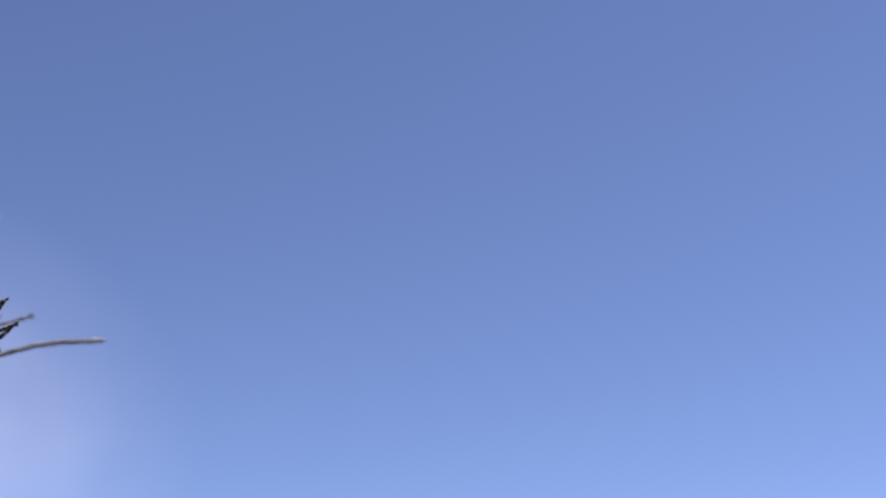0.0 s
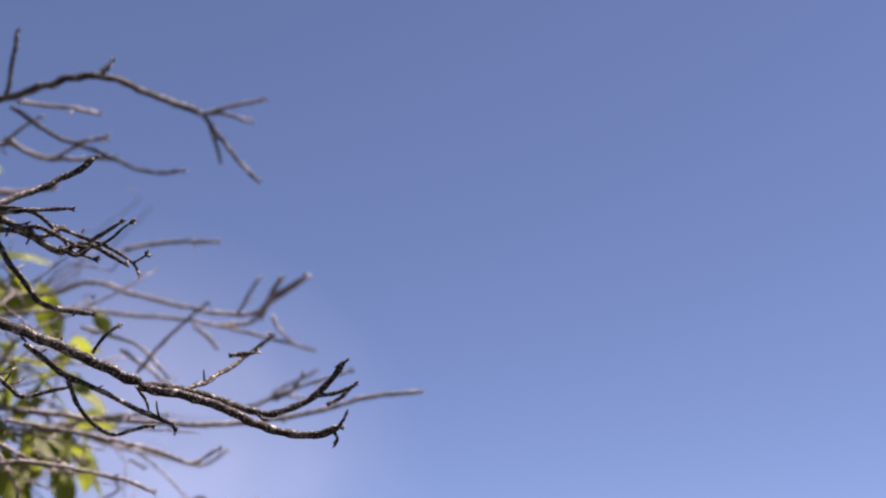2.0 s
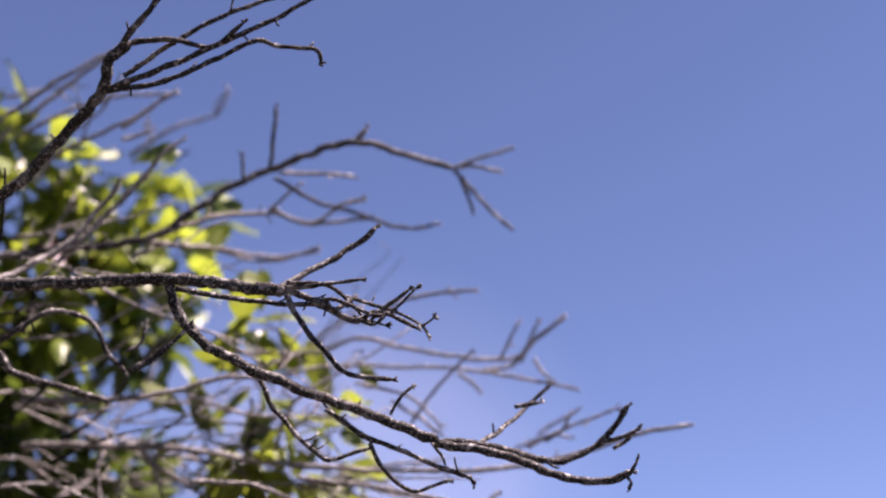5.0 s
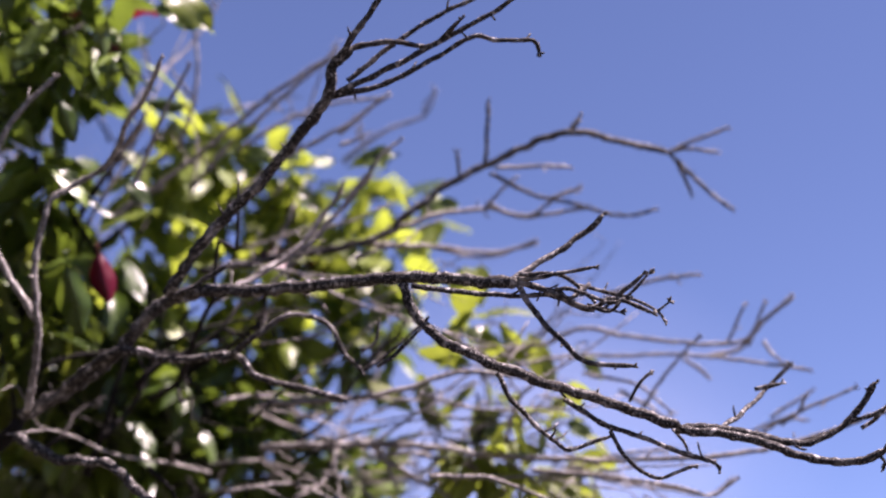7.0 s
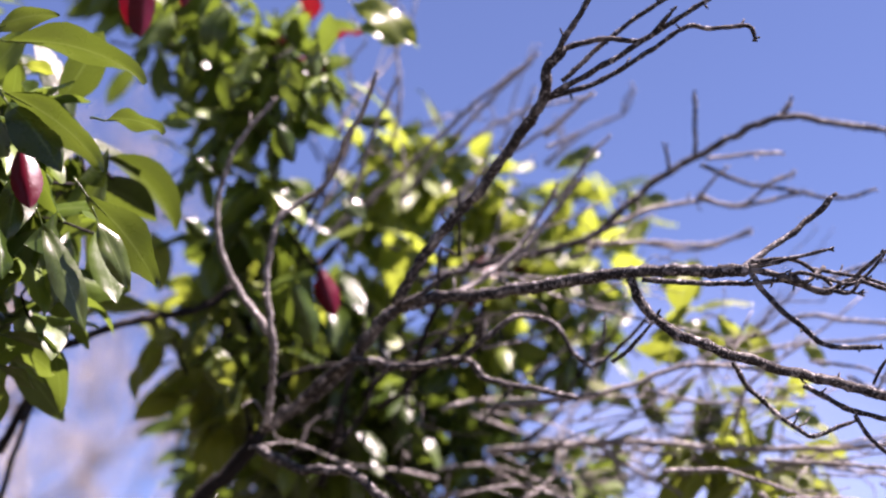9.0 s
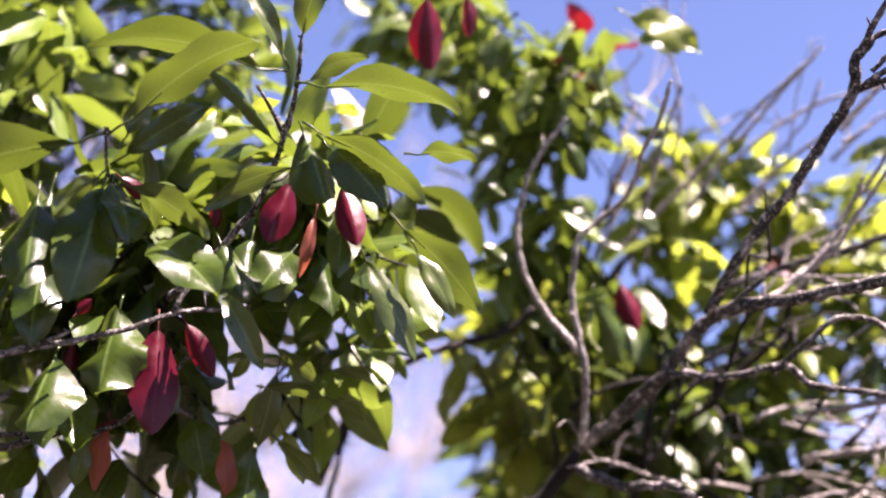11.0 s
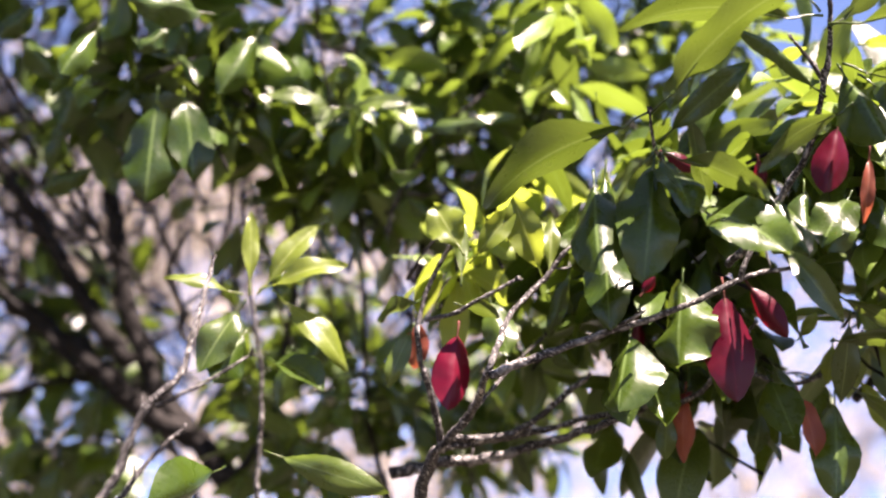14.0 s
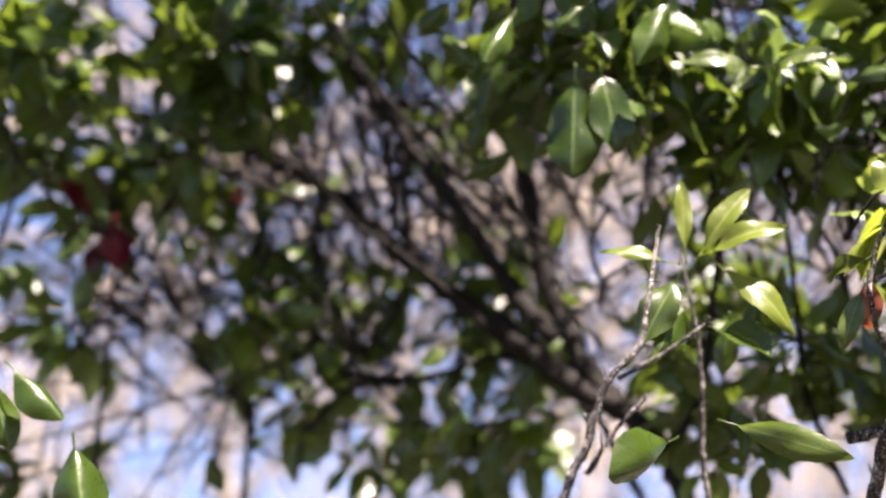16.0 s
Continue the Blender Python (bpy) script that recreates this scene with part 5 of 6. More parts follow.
foliage(hedge, (-1.052, 1.320, 2.286), 6, (0.07, 0.07, 0.05), 0.075, (0.12, 0.86), 211, bright="fresh_lit")
foliage(hedge, (-1.142, 1.243, 2.242), 8, (0.08, 0.08, 0.06), 0.075, (0.12, 0.86), 212, bright="fresh_lit")
foliage(hedge, (-1.190, 1.121, 2.277), 6, (0.07, 0.07, 0.07), 0.08, (0.12, 0.86), 213, bright="fresh_lit")
foliage(hedge, (-1.079, 1.341, 2.201), 6, (0.07, 0.07, 0.05), 0.075, (0.5, 0.48), 214)
foliage(hedge, (-1.353, 1.165, 2.189), 14, (0.10, 0.10, 0.07), 0.08, (0.97, 0.03), 215)
foliage(hedge, (-1.366, 1.135, 2.061), 16, (0.11, 0.11, 0.07), 0.08, (0.99, 0.01), 216)
foliage(hedge, (-1.268, 1.286, 2.063), 16, (0.12, 0.12, 0.06), 0.08, (0.97, 0.03), 217)
foliage(hedge, (-1.150, 1.380, 2.033), 10, (0.08, 0.08, 0.05), 0.08, (0.9, 0.1), 218)
foliage(hedge, (-1.250, 1.326, 2.174), 11, (0.10, 0.10, 0.06), 0.08, (0.9, 0.1), 219)
foliage(hedge, (-1.366, 1.039, 2.265), 6, (0.05, 0.05, 0.07), 0.085, (0.12, 0.86), 220, bright="fresh_lit")
foliage(hedge, (-1.521, 1.344, 2.057), 13, (0.20, 0.20, 0.05), 0.08, (0.99, 0.01), 221)
foliage(hedge, (-1.237, 1.118, 2.083), 10, (0.06, 0.06, 0.06), 0.08, (0.98, 0.02), 222)
foliage(hedge, (-1.569, 1.400, 2.184), 34, (0.23, 0.23, 0.10), 0.085, (0.99, 0.01), 264)
foliage(hedge, (-1.556, 1.355, 2.315), 12, (0.11, 0.11, 0.09), 0.085, (0.97, 0.03), 265, bright="fresh_lit")
# Unseen clump overhead, placed to shade the foliage under it.
foliage(hedge, *((-1.649, 0.951, 2.968), 18, (0.25,0.28,0.2), 0.08, (0.9,0.1), 84))
foliage(hedge, single=True, *((-1.322, 0.979, 2.170), 15, (0.1,0.12,0.16), 0.08, (0.5,0.48), 3), bright="fresh_lit")
foliage(hedge, single=True, *((-0.839, 1.276, 2.040), 5, (0.09,0.1,0.06), 0.075, (0.05,0.9), 9), bright="fresh_lit")
foliage(hedge, single=True, *((-0.801, 1.311, 1.975), 5, (0.1,0.1,0.06), 0.07, (0.05,0.88), 10), bright="fresh_lit")
foliage(hedge, single=True, *((-0.846, 1.240, 2.132), 3, (0.05,0.05,0.04), 0.07, (0.2,0.8), 11), bright="fresh_lit")
# several trunks carry each evergreen up from the ground
for owner, thick, way in (
    (shrub, 26, [(-1.75, 0.1, -0.03), (-1.8, 0.06, 0.7), (-1.95, -0.02, 1.4), (-2.05, -0.1, 1.92)]),
    (shrub, 20, [(-1.68, 0.2, -0.03), (-1.66, 0.3, 0.8), (-1.75, 0.42, 1.5), (-1.85, 0.5, 1.92)]),
    (shrub, 18, [(-1.8, 0.0, -0.03), (-1.95, -0.2, 0.8), (-2.2, -0.4, 1.5), (-2.4, -0.5, 1.92)]),
    (hedge, 24, [(-1.45, 1.3, -0.03), (-1.5, 1.28, 0.7), (-1.46, 1.2, 1.4), (-1.45, 1.15, 1.92)]),
    (hedge, 17, [(-1.38, 1.36, -0.03), (-1.3, 1.4, 0.8), (-1.25, 1.36, 1.5), (-1.2, 1.3, 1.92)]),
    (hedge, 15, [(-1.52, 1.24, -0.03), (-1.66, 1.2, 0.8), (-1.72, 1.1, 1.5), (-1.7, 1.05, 1.92)]),
):
    stem("trunk", owner, LIMB_SHADED, thick, thick * 0.5, way, 0, "", 10)
leaf(shrub, "green", *((-1.069, 0.428, 2.148), (-1.008, 0.455, 2.065), 0.34, -29, -12, 41))
leaf(shrub, "green", *((-1.074, 0.413, 2.157), (-1.033, 0.412, 2.065), 0.46, -17, -26, 25))
leaf(shrub, "green", *((-1.081, 0.403, 2.128), (-1.078, 0.315, 2.175), 0.20, 44, -22, 50))
leaf(shrub, "green", *((-1.131, 0.275, 2.088), (-1.058, 0.319, 2.132), 0.26, -10, 18, 51))
leaf(shrub, "green", *((-1.181, 0.256, 2.093), (-1.173, 0.236, 1.987), 0.38, 14, -27, 30))
leaf(shrub, "green", *((-1.150, 0.283, 2.090), (-1.142, 0.259, 1.971), 0.42, -1, -14, 25))
leaf(shrub, "green", *((-1.159, 0.292, 2.096), (-1.159, 0.254, 2.016), 0.37, 32, 18, 28))
leaf(shrub, "green", *((-1.148, 0.287, 2.089), (-1.112, 0.287, 2.017), 0.54, -38, 18, 25))
leaf(shrub, "green", *((-1.155, 0.319, 2.050), (-1.073, 0.345, 1.978), 0.49, -36, 18, 47))
leaf(shrub, "green", *((-1.184, 0.245, 2.083), (-1.155, 0.230, 1.977), 0.49, 18, -20, 25))
leaf(shrub, "green", *((-1.163, 0.398, 2.079), (-1.127, 0.404, 2.010), 0.54, -10, -19, 21))
leaf(shrub, "green", *((-1.147, 0.468, 2.087), (-1.140, 0.430, 2.021), 0.55, 29, -20, 30))
leaf(shrub, "green", *((-1.145, 0.491, 2.094), (-1.127, 0.498, 2.020), 0.42, -32, -12, 20))
leaf(shrub, "green", *((-1.223, 0.274, 2.064), (-1.206, 0.264, 1.955), 0.38, 10, -16, 25))
leaf(shrub, "green", *((-1.240, 0.359, 2.035), (-1.229, 0.339, 1.937), 0.66, 34, -19, 20))
leaf(shrub, "green", *((-1.267, 0.320, 1.987), (-1.245, 0.289, 1.902), 0.74, 44, -23, 20))
leaf(shrub, "green", *((-1.280, 0.339, 1.968), (-1.247, 0.333, 1.893), 0.47, -22, 18, 20))
leaf(shrub, "green", *((-1.244, 0.406, 2.017), (-1.250, 0.398, 1.920), 0.45, 21, -16, 20))
leaf(shrub, "green", *((-1.157, 0.432, 2.095), (-1.146, 0.412, 2.014), 0.48, -11, -18, 20))
leaf(shrub, "green", *((-1.137, 0.466, 2.083), (-1.135, 0.422, 2.021), 0.55, 26, 18, 33))
leaf(shrub, "green", *((-1.084, 0.474, 2.123), (-1.077, 0.462, 2.030), 0.36, 19, -20, 20))
leaf(shrub, "green", *((-1.359, 0.226, 2.038), (-1.337, 0.236, 1.971), 0.45, 1, -14, 25))
leaf(shrub, "green", *((-1.264, 0.451, 1.960), (-1.227, 0.445, 1.889), 0.50, 0, 18, 25))
leaf(shrub, "green", *((-1.257, 0.516, 1.947), (-1.252, 0.499, 1.847), 0.45, -7, -14, 25))
leaf(shrub, "green", *((-1.053, 0.849, 2.434), (-1.013, 0.890, 2.405), 0.48, -36, 18, 55))
leaf(shrub, "green", *((-1.484, 0.037, 2.022), (-1.463, 0.003, 1.960), 0.55, 8, -18, 30))
leaf(shrub, "green", *((-1.483, 0.056, 1.995), (-1.434, 0.098, 1.952), 0.50, -40, 18, 51))
leaf(shrub, "green", *((-1.449, 0.015, 1.881), (-1.398, -0.060, 1.831), 0.55, -36, -22, 53))
leaf(shrub, "green", *((-1.518, -0.060, 2.281), (-1.530, -0.061, 2.156), 0.53, 12, -20, 20))
leaf(shrub, "green", *((-1.525, -0.034, 2.289), (-1.532, -0.016, 2.187), 0.53, -22, 18, 20))
leaf(shrub, "green", *((-1.436, -0.022, 2.323), (-1.437, -0.110, 2.318), 0.48, 21, -16, 59))
leaf(shrub, "green", *((-1.462, -0.056, 2.319), (-1.471, -0.091, 2.285), 0.49, 34, -22, 48))
leaf(shrub, "green", *((-1.511, -0.122, 2.334), (-1.496, -0.157, 2.261), 0.44, 24, -24, 36))
leaf(shrub, "green", *((-1.477, 0.034, 2.346), (-1.477, -0.007, 2.259), 0.40, 2, -16, 35))
leaf(shrub, "green", *((-1.335, -0.529, 1.881), (-1.328, -0.479, 1.836), 0.48, -32, -18, 41))
leaf(shrub, "green", *((-1.358, -0.477, 1.835), (-1.347, -0.457, 1.764), 0.68, 5, -26, 20))
leaf(shrub, "green", *((-1.347, -0.543, 1.875), (-1.353, -0.519, 1.817), 0.42, 8, -16, 30))
leaf(shrub, "young", *((-1.048, 0.383, 2.180), (-1.108, 0.225, 2.164), 0.25, 130, 16, 59))
leaf(shrub, "young", *((-1.124, 0.266, 2.108), (-1.001, 0.323, 2.165), 0.31, -136, 14, 50))
leaf(shrub, "young", *((-1.048, 0.381, 2.183), (-1.055, 0.334, 2.251), 0.25, 32, 18, 28))
leaf(shrub, "young", *((-1.037, 0.381, 2.196), (-0.985, 0.364, 2.257), 0.36, -16, 20, 15))
leaf(shrub, "young", *((-1.049, 0.388, 2.174), (-0.936, 0.474, 2.128), 0.25, -131, 14, 58))
leaf(shrub, "young", *((-1.049, 0.390, 2.172), (-1.024, 0.448, 2.213), 0.34, -134, 14, 56))
leaf(shrub, "young", *((-1.058, 0.404, 2.147), (-0.996, 0.488, 2.074), 0.28, -139, 16, 55))
leaf(shrub, "young", *((-1.056, 0.411, 2.113), (-1.085, 0.331, 2.048), 0.25, 135, 14, 53))
leaf(shrub, "young", *((-1.036, 0.497, 2.143), (-0.985, 0.537, 2.129), 0.37, -130, 16, 59))
leaf(shrub, "young", *((-1.080, 0.520, 2.110), (-1.038, 0.590, 2.019), 0.34, -148, 12, 45))
leaf(shrub, "young", *((-1.056, 0.524, 2.077), (-1.041, 0.560, 2.009), 0.31, -21, 22, 28))
leaf(shrub, "young", *((-1.092, 0.494, 2.077), (-1.073, 0.546, 1.975), 0.25, -22, 18, 26))
leaf(shrub, "young", *((-1.132, 0.378, 2.024), (-1.113, 0.418, 1.947), 0.27, -5, 20, 40))
leaf(shrub, "young", *((-1.123, 0.263, 2.108), (-1.178, 0.142, 2.026), 0.34, 135, 12, 54))
leaf(shrub, "young", *((-1.124, 0.276, 2.100), (-1.100, 0.299, 2.159), 0.37, -145, 20, 35))
leaf(shrub, "young", *((-1.116, 0.296, 2.122), (-1.153, 0.333, 2.055), 0.24, 45, 16, 20))
leaf(shrub, "young", *((-1.122, 0.268, 2.078), (-1.133, 0.233, 2.027), 0.41, 145, 26, 44))
leaf(shrub, "young", *((-1.122, 0.272, 2.075), (-1.082, 0.340, 2.026), 0.30, -140, 14, 55))
leaf(shrub, "young", *((-1.312, 0.181, 2.020), (-1.317, 0.185, 2.087), 0.20, 5, 24, 10))
leaf(shrub, "young", *((-1.351, 0.162, 2.021), (-1.359, 0.122, 1.995), 0.44, 133, 20, 54))
leaf(shrub, "young", *((-1.361, 0.157, 2.001), (-1.373, 0.136, 1.941), 0.31, 21, 16, 40))
leaf(shrub, "young", *((-1.331, 0.182, 2.012), (-1.308, 0.216, 1.994), 0.46, -134, 20, 55))
leaf(shrub, "young", *((-1.190, 0.536, 2.000), (-1.140, 0.582, 1.974), 0.28, -132, 16, 57))
leaf(shrub, "young", *((-1.194, 0.545, 1.975), (-1.172, 0.579, 1.952), 0.37, -136, 16, 53))
leaf(shrub, "young", *((-1.220, 0.488, 1.978), (-1.171, 0.531, 1.964), 0.34, -130, 14, 59))
leaf(shrub, "young", *((-1.183, 0.471, 2.005), (-1.162, 0.516, 1.970), 0.30, -140, 18, 48))
leaf(shrub, "young", *((-1.232, 0.513, 1.944), (-1.210, 0.560, 1.896), 0.30, -144, 18, 44))
leaf(shrub, "young", *((-1.201, 0.499, 2.001), (-1.242, 0.508, 1.929), 0.30, -3, 18, 40))
leaf(shrub, "young", *((-1.223, 0.843, 2.090), (-1.231, 0.862, 2.032), 0.60, -15, 14, 25))
leaf(shrub, "young", *((-1.221, 0.839, 2.123), (-1.262, 0.830, 2.065), 0.27, 27, 16, 60))
leaf(shrub, "fresh_lit", *((-1.045, 0.820, 2.451), (-0.985, 0.889, 2.392), 0.41, -37, 14, 52))
leaf(shrub, "young", *((-1.459, 0.028, 2.041), (-1.472, -0.009, 1.969), 0.48, 26, 18, 31))
leaf(shrub, "young", *((-1.428, 0.044, 1.892), (-1.373, 0.143, 1.850), 0.24, 4, 14, 56))
leaf(shrub, "young", *((-1.504, 0.129, 2.284), (-1.465, 0.197, 2.282), 0.25, -41, 14, 59))
leaf(shrub, "young", *((-1.504, 0.129, 2.284), (-1.510, 0.045, 2.286), 0.25, 39, 14, 59))
leaf(shrub, "young", *((-1.521, 0.306, 2.299), (-1.571, 0.213, 2.273), 0.28, 130, 14, 59))
leaf(shrub, "young", *((-1.519, 0.297, 2.309), (-1.506, 0.361, 2.281), 0.34, -136, 14, 51))
leaf(shrub, "young", *((-0.940, 1.100, 2.318), (-0.887, 1.126, 2.331), 0.46, -37, 16, 59))
leaf(shrub, "young", *((-1.046, 1.028, 2.313), (-1.007, 1.048, 2.329), 0.46, -37, 16, 57))
leaf(shrub, "young", *((-0.892, 1.161, 2.263), (-0.833, 1.184, 2.280), 0.41, -37, 16, 58))
leaf(shrub, "young", *((-0.881, 1.257, 2.159), (-0.836, 1.290, 2.134), 0.45, -38, 16, 53))
leaf(shrub, "young", *((-0.819, 1.289, 2.044), (-0.869, 1.273, 2.015), 0.40, 16, 16, 52))
leaf(shrub, "young", *((-0.770, 1.311, 2.041), (-0.736, 1.331, 2.022), 0.40, -17, 16, 53))
leaf(shrub, "young", *((-0.921, 1.225, 2.076), (-0.897, 1.254, 2.027), 0.31, -2, 16, 31))
leaf(shrub, "fresh_lit", *((-1.302, 0.180, 2.045), (-1.321, 0.160, 2.098), 0.62, -1, 20, 25))
leaf(shrub, "fresh_lit", *((-1.291, 0.180, 2.033), (-1.273, 0.216, 2.082), 0.39, -10, 24, 43))
leaf(shrub, "fresh_lit", *((-1.283, 0.246, 2.022), (-1.269, 0.212, 2.093), 0.42, -9, 20, 30))
leaf(shrub, "fresh_lit", *((-1.280, 0.249, 2.025), (-1.284, 0.257, 2.088), 0.26, 4, 20, 15))
leaf(shrub, "fresh_lit", *((-1.463, 0.032, 2.047), (-1.460, 0.028, 2.131), 0.22, 10, 20, 10))
leaf(shrub, "fresh_lit", *((-1.461, 0.039, 2.048), (-1.447, 0.092, 2.121), 0.30, -31, 20, 38))
leaf(shrub, "fresh_lit", *((-1.454, 0.039, 2.050), (-1.411, 0.113, 2.068), 0.30, -43, 16, 57))
leaf(shrub, "fresh_lit", *((-1.450, 0.050, 2.050), (-1.430, 0.120, 1.969), 0.28, -32, 16, 60))
leaf(shrub, "fresh_lit", *((-1.464, 0.026, 2.047), (-1.475, -0.048, 2.057), 0.23, 41, 18, 58))
leaf(shrub, "red", *((-1.097, 0.428, 2.124), (-1.109, 0.412, 2.057), 0.45, 3, -16, 21))
leaf(shrub, "red", *((-1.075, 0.458, 2.122), (-1.059, 0.467, 2.054), 0.39, 4, -16, 25))
leaf(shrub, "red", *((-1.215, 0.380, 2.020), (-1.213, 0.382, 1.910), 0.42, -9, -16, 18))
leaf(shrub, "red", *((-1.211, 0.400, 2.020), (-1.198, 0.428, 1.966), 0.36, 16, -16, 26))
leaf(shrub, "red", *((-1.250, 0.320, 2.007), (-1.238, 0.329, 2.023), 0.49, -7, -16, 39))
leaf(shrub, "red", *((-1.342, 0.191, 2.000), (-1.342, 0.180, 1.918), 0.44, -6, -16, 18))
leaf(shrub, "red", *((-1.184, 0.309, 2.113), (-1.187, 0.346, 2.101), 0.39, -14, -16, 49))
leaf(shrub, "red", *((-1.105, 0.589, 2.400), (-1.129, 0.616, 2.319), 0.44, -12, -16, 20))
leaf(shrub, "red", *((-1.094, 0.634, 2.412), (-1.104, 0.647, 2.361), 0.34, 23, -16, 20))
leaf(shrub, "red", *((-1.128, 0.896, 2.177), (-1.118, 0.915, 2.113), 0.43, -13, -16, 26))
leaf(shrub, "red", *((-2.074, -0.607, 2.311), (-2.104, -0.589, 2.242), 0.59, 3, -16, 20))
leaf(shrub, "orange", *((-1.089, 0.447, 2.097), (-1.108, 0.445, 2.032), 0.20, -1, 30, 60))
leaf(shrub, "orange", *((-1.369, 0.166, 2.013), (-1.386, 0.166, 1.966), 0.52, 19, 20, 20))
leaf(shrub, "orange", *((-1.310, 0.397, 1.958), (-1.329, 0.401, 1.888), 0.36, 31, 26, 40))
leaf(shrub, "orange", *((-1.259, 0.477, 1.947), (-1.256, 0.486, 1.881), 0.36, -27, 26, 45))
leaf(shrub, "orange", *((-2.071, -0.441, 2.372), (-2.086, -0.433, 2.340), 0.60, 3, 16, 20))
# single leaves: dark green carries the shade, young and fresh tones the lit edges
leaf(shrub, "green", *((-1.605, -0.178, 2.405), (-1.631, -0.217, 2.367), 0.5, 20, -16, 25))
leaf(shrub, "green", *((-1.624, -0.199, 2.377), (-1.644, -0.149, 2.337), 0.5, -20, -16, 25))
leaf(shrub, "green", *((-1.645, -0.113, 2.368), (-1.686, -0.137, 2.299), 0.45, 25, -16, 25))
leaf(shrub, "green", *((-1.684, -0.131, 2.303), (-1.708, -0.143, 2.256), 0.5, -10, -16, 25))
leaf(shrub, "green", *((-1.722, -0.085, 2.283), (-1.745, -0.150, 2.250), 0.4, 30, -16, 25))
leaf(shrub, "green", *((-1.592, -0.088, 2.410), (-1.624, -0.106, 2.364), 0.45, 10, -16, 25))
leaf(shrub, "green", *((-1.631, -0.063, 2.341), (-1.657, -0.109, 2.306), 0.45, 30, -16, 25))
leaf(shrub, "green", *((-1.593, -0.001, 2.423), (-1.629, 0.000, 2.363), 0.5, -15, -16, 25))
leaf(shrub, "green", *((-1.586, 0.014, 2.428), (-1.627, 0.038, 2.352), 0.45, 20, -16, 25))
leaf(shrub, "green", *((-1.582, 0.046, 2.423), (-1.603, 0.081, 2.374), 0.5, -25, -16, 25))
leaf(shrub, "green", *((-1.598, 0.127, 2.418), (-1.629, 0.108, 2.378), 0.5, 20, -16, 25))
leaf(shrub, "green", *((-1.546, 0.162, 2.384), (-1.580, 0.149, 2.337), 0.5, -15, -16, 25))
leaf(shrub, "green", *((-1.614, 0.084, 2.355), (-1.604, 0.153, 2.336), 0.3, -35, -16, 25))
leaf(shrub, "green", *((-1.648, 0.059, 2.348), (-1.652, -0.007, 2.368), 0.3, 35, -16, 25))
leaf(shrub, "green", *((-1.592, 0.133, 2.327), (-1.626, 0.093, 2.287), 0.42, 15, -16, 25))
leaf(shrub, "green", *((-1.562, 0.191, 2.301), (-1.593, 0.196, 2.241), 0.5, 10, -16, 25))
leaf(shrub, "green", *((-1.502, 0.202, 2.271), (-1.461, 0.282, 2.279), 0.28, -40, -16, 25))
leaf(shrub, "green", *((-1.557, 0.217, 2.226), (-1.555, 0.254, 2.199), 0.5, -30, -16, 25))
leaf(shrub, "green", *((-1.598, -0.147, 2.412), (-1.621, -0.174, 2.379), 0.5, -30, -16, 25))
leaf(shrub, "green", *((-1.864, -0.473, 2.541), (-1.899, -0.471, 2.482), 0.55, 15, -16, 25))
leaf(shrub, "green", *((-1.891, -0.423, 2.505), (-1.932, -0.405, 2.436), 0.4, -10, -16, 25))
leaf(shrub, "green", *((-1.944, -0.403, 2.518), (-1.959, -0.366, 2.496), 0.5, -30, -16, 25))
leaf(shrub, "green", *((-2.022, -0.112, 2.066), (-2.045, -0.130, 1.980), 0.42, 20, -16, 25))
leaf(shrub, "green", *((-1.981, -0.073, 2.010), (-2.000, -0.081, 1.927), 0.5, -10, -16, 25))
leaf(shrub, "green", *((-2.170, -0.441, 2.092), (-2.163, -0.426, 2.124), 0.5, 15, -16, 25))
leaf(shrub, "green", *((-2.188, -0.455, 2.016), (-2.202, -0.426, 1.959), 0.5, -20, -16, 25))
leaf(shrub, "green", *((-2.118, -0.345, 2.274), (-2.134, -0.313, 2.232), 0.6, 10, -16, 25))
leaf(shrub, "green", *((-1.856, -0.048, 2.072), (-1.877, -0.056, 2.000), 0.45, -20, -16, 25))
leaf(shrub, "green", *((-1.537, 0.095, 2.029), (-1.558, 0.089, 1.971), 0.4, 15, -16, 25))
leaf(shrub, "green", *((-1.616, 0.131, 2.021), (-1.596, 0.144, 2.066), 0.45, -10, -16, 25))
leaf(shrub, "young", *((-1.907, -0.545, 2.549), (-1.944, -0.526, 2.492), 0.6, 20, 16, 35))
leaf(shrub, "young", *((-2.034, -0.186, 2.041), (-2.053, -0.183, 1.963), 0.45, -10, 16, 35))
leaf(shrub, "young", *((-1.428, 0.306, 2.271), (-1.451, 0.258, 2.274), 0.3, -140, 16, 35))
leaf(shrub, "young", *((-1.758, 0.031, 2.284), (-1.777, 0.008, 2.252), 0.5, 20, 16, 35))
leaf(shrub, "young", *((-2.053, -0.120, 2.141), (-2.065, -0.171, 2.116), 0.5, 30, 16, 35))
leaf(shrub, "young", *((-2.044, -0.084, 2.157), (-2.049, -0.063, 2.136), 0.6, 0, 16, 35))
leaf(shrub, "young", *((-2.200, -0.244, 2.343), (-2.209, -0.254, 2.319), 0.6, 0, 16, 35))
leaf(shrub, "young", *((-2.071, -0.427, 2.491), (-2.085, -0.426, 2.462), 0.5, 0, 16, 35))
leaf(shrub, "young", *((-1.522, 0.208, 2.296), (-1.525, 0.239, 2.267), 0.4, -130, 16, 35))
leaf(shrub, "green", *((-1.096, 0.777, 2.295), (-1.095, 0.812, 2.251), 0.5, -10, -16, 25))
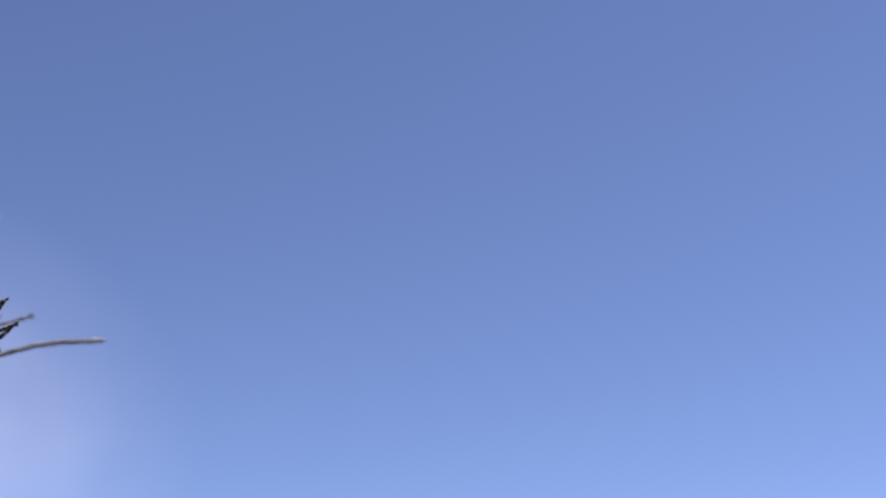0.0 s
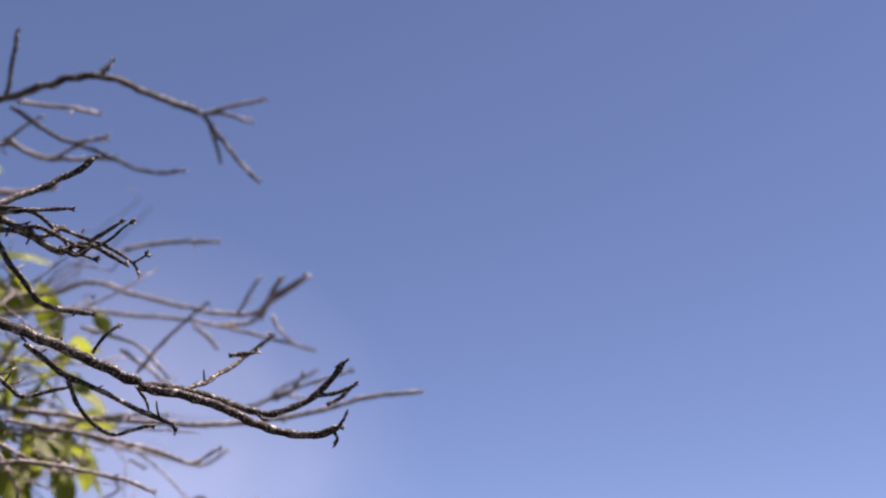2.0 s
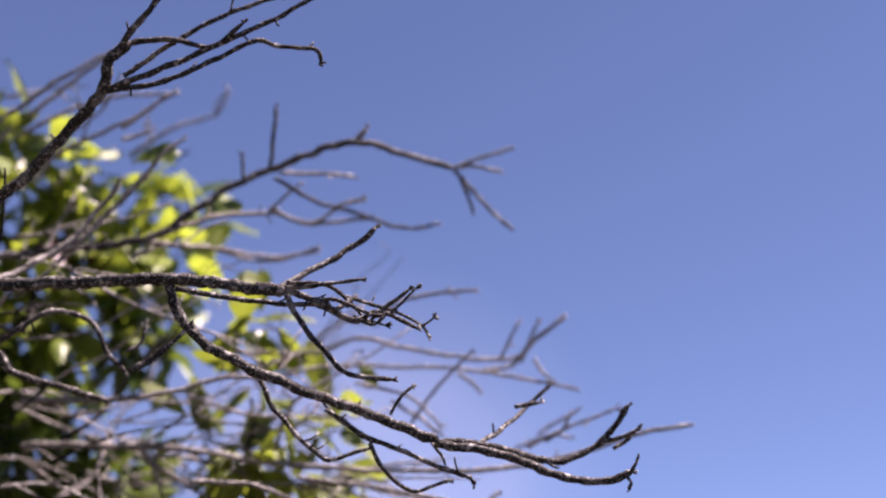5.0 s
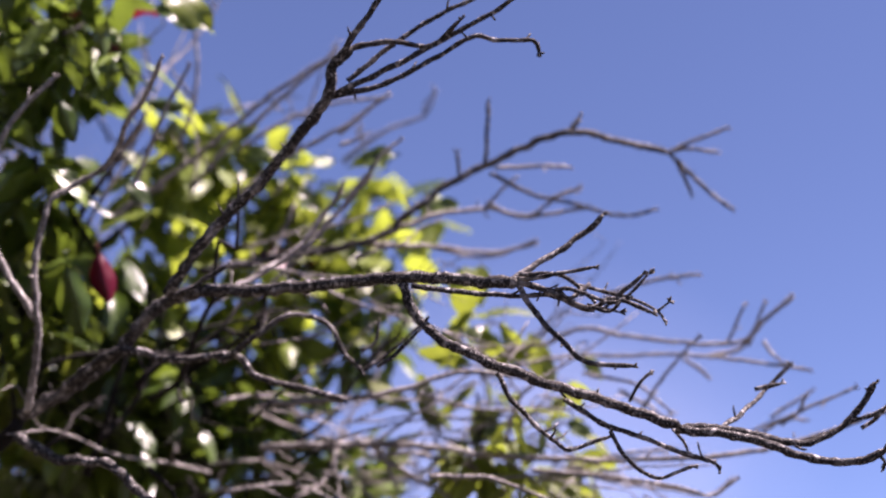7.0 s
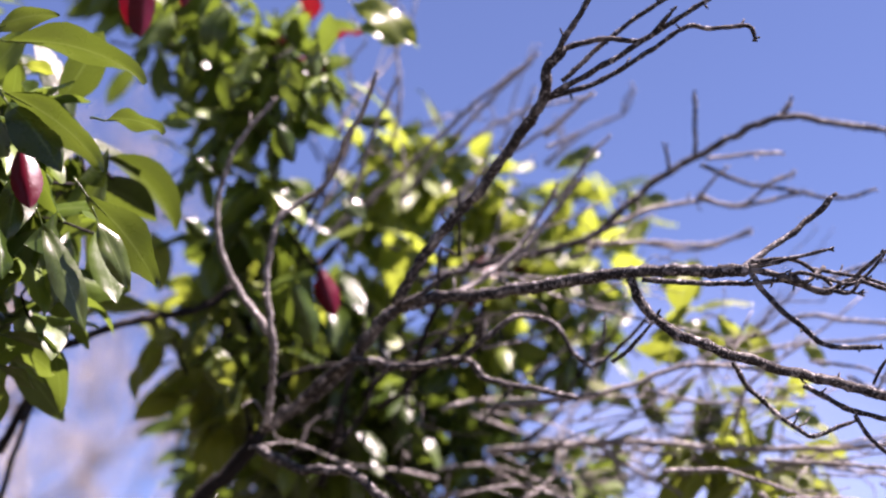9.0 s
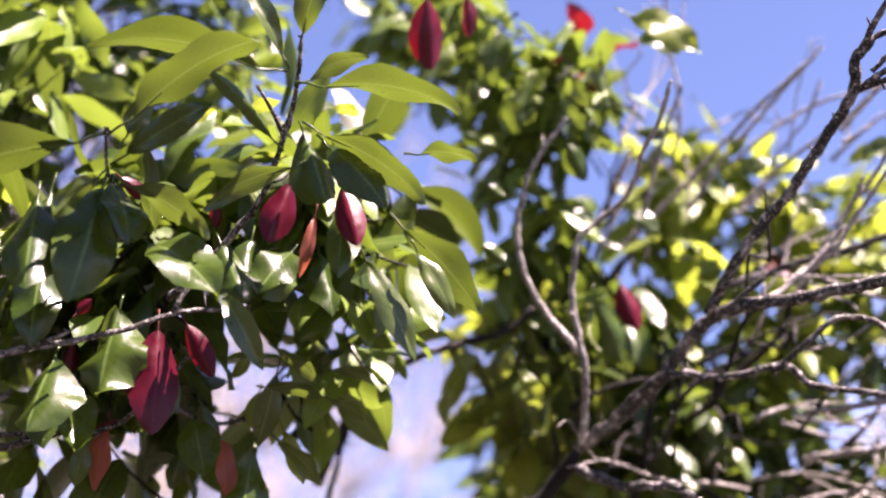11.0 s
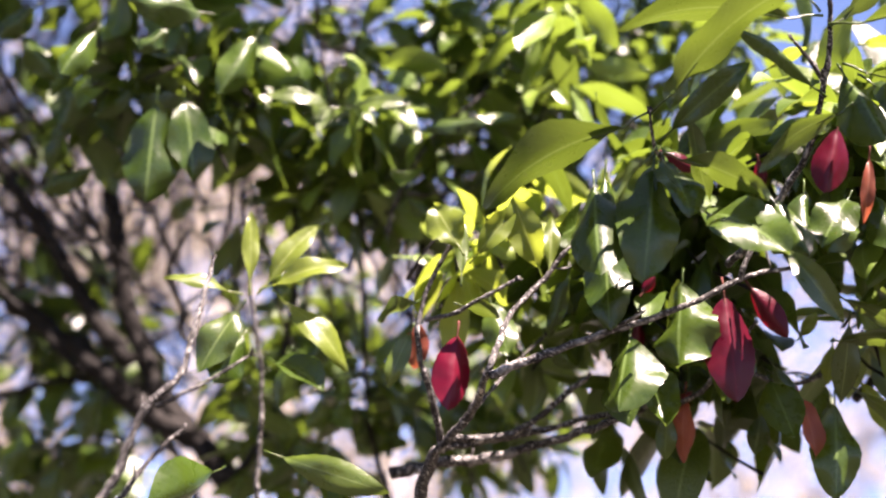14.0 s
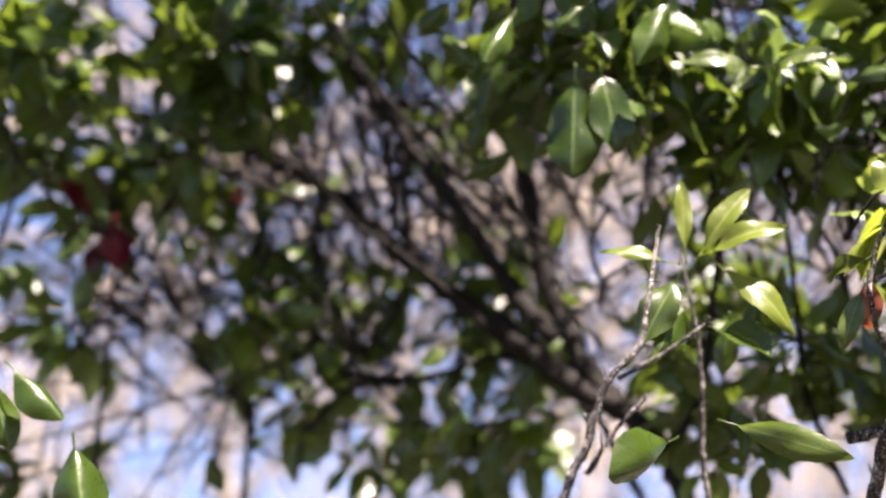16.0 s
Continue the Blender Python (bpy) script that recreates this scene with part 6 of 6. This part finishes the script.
leaf(shrub, "green", *((-1.136, 0.737, 2.353), (-1.147, 0.763, 2.309), 0.5, 15, -16, 25))
leaf(shrub, "green", *((-1.153, 0.704, 2.367), (-1.168, 0.716, 2.334), 0.55, -20, -16, 25))
leaf(shrub, "green", *((-1.118, 0.769, 2.338), (-1.140, 0.762, 2.320), 0.5, 20, -16, 25))
leaf(shrub, "green", *((-1.190, 0.748, 2.266), (-1.178, 0.775, 2.249), 0.45, -20, -16, 25))
leaf(shrub, "green", *((-1.111, 0.860, 2.334), (-1.091, 0.850, 2.373), 0.5, 10, -16, 25))
leaf(shrub, "green", *((-1.113, 0.882, 2.404), (-1.112, 0.909, 2.373), 0.35, -20, -16, 25))
leaf(shrub, "green", *((-1.213, 0.765, 2.207), (-1.199, 0.796, 2.184), 0.5, -10, -16, 25))
leaf(shrub, "green", *((-1.142, 0.950, 2.384), (-1.097, 0.989, 2.383), 0.35, -30, -16, 25))
leaf(shrub, "green", *((-1.112, 0.834, 2.142), (-1.112, 0.876, 2.063), 0.4, -15, -16, 25))
leaf(shrub, "green", *((-1.219, 0.741, 2.339), (-1.206, 0.771, 2.322), 0.5, 0, -16, 25))
leaf(shrub, "young", *((-1.035, 0.775, 2.370), (-1.050, 0.794, 2.331), 0.5, 140, 16, 35))
leaf(shrub, "young", *((-1.082, 0.766, 2.326), (-1.077, 0.794, 2.298), 0.5, -140, 16, 35))
leaf(shrub, "young", *((-1.074, 0.800, 2.294), (-1.064, 0.822, 2.278), 0.6, -130, 16, 35))
leaf(shrub, "young", *((-1.067, 0.758, 2.354), (-1.063, 0.793, 2.317), 0.4, 20, 16, 35))
leaf(shrub, "young", *((-1.134, 0.827, 2.241), (-1.118, 0.855, 2.223), 0.4, -30, 16, 35))
leaf(shrub, "young", *((-1.118, 0.907, 2.259), (-1.097, 0.942, 2.234), 0.5, -30, 16, 35))
leaf(shrub, "young", *((-1.020, 1.095, 2.309), (-0.993, 1.130, 2.280), 0.4, -30, 16, 35))
leaf(shrub, "young", *((-1.170, 0.937, 2.124), (-1.165, 0.960, 2.085), 0.4, 10, 16, 35))
leaf(shrub, "young", *((-1.187, 0.927, 2.111), (-1.187, 0.939, 2.088), 0.6, 10, 16, 35))
leaf(hedge, "fresh_lit", *((-1.071, 1.036, 2.345), (-1.035, 1.046, 2.371), 0.45, -30, 16, 40))
leaf(hedge, "fresh_lit", *((-1.074, 1.041, 2.333), (-1.025, 1.070, 2.344), 0.35, -30, 16, 40))
leaf(hedge, "fresh_lit", *((-1.038, 1.072, 2.326), (-1.020, 1.082, 2.330), 0.6, -20, 16, 40))
leaf(hedge, "fresh_lit", *((-0.967, 1.138, 2.338), (-0.928, 1.152, 2.354), 0.5, -30, 16, 40))
leaf(hedge, "fresh_lit", *((-1.221, 0.835, 2.075), (-1.214, 0.860, 2.038), 0.6, 0, 16, 40))
leaf(hedge, "fresh_lit", *((-1.222, 0.830, 2.111), (-1.245, 0.829, 2.065), 0.3, 0, 16, 40))
leaf(hedge, "fresh_lit", *((-0.863, 1.258, 2.103), (-0.892, 1.241, 2.110), 0.5, 30, 16, 40))
leaf(hedge, "fresh_lit", *((-0.828, 1.290, 2.058), (-0.874, 1.278, 2.027), 0.5, 20, 16, 40))
leaf(hedge, "fresh_lit", *((-0.821, 1.291, 2.064), (-0.820, 1.303, 2.025), 0.4, -20, 16, 40))
leaf(hedge, "fresh_lit", *((-0.857, 1.264, 2.154), (-0.828, 1.288, 2.127), 0.4, -20, 16, 40))
leaf(hedge, "fresh_lit", *((-0.750, 1.319, 2.131), (-0.725, 1.342, 2.091), 0.35, -20, 16, 40))
leaf(hedge, "fresh_lit", *((-0.771, 1.329, 2.080), (-0.789, 1.333, 2.043), 0.4, 20, 16, 40))
leaf(hedge, "fresh_lit", *((-0.810, 1.329, 2.030), (-0.827, 1.332, 1.992), 0.45, 10, 16, 40))
leaf(hedge, "fresh_lit", *((-0.929, 1.254, 2.084), (-0.912, 1.278, 2.039), 0.4, -20, 16, 40))
leaf(hedge, "fresh_lit", *((-1.003, 1.200, 2.256), (-1.041, 1.181, 2.246), 0.4, 30, 16, 40))
leaf(hedge, "fresh_lit", *((-0.999, 1.221, 2.217), (-1.018, 1.227, 2.178), 0.4, 0, 16, 40))
leaf(hedge, "fresh_lit", *((-1.032, 1.224, 2.164), (-0.986, 1.257, 2.152), 0.4, -20, 16, 40))
leaf(shrub, "fresh_lit", *((-1.218, 0.517, 2.018), (-1.217, 0.543, 1.974), 0.3, -20, 16, 40))
leaf(shrub, "fresh_lit", *((-1.233, 0.516, 1.984), (-1.200, 0.556, 1.989), 0.35, -30, 16, 40))
leaf(shrub, "fresh_lit", *((-1.257, 0.482, 1.989), (-1.238, 0.493, 2.013), 0.4, 10, 16, 40))
leaf(shrub, "fresh_lit", *((-1.266, 0.549, 1.971), (-1.263, 0.580, 1.911), 0.3, -15, 16, 40))
leaf(shrub, "fresh_lit", *((-1.238, 0.507, 1.989), (-1.254, 0.507, 1.950), 0.4, 10, 16, 40))
leaf(shrub, "fresh_lit", *((-1.177, 0.511, 2.175), (-1.139, 0.521, 2.216), 0.5, -30, 16, 40))
leaf(shrub, "fresh_lit", *((-1.179, 0.420, 2.210), (-1.148, 0.448, 2.224), 0.4, -140, 16, 40))
leaf(shrub, "fresh_lit", *((-1.180, 0.440, 2.188), (-1.165, 0.468, 2.179), 0.4, -140, 16, 40))
leaf(shrub, "fresh_lit", *((-1.215, 0.377, 2.198), (-1.186, 0.406, 2.214), 0.35, -140, 16, 40))
leaf(shrub, "fresh_lit", *((-1.124, 0.482, 2.220), (-1.106, 0.507, 2.215), 0.5, -140, 16, 40))
leaf(shrub, "green", *((-1.274, 0.463, 1.978), (-1.276, 0.488, 1.925), 0.35, 15, -16, 25))
leaf(shrub, "green", *((-1.322, 0.485, 1.946), (-1.337, 0.481, 1.905), 0.5, 10, -16, 25))
leaf(shrub, "green", *((-1.272, 0.520, 1.946), (-1.285, 0.524, 1.896), 0.45, -10, -16, 25))
leaf(shrub, "green", *((-1.316, 0.380, 1.936), (-1.330, 0.381, 1.889), 0.42, 10, -16, 25))
leaf(shrub, "green", *((-1.211, 0.433, 2.100), (-1.203, 0.466, 2.073), 0.6, -10, -16, 25))
leaf(shrub, "green", *((-1.196, 0.467, 2.082), (-1.178, 0.505, 2.064), 0.4, -20, -16, 25))
leaf(shrub, "green", *((-1.179, 0.526, 2.081), (-1.183, 0.542, 2.047), 0.5, 10, -16, 25))
leaf(shrub, "green", *((-1.199, 0.501, 2.081), (-1.206, 0.521, 2.038), 0.3, 0, -16, 25))
leaf(shrub, "green", *((-1.390, 0.296, 2.012), (-1.385, 0.329, 1.985), 0.5, -10, -16, 25))
leaf(shrub, "green", *((-1.331, 0.299, 2.066), (-1.363, 0.288, 2.003), 0.25, 20, -16, 25))
leaf(shrub, "red", *((-1.336, 0.367, 2.029), (-1.348, 0.374, 1.990), 0.3, 0, -16, 25))
leaf(shrub, "red", *((-1.353, 0.396, 1.942), (-1.334, 0.419, 1.958), 0.25, 20, -16, 25))
leaf(shrub, "red", *((-1.185, 0.408, 2.128), (-1.194, 0.418, 2.101), 0.4, 0, -16, 25))
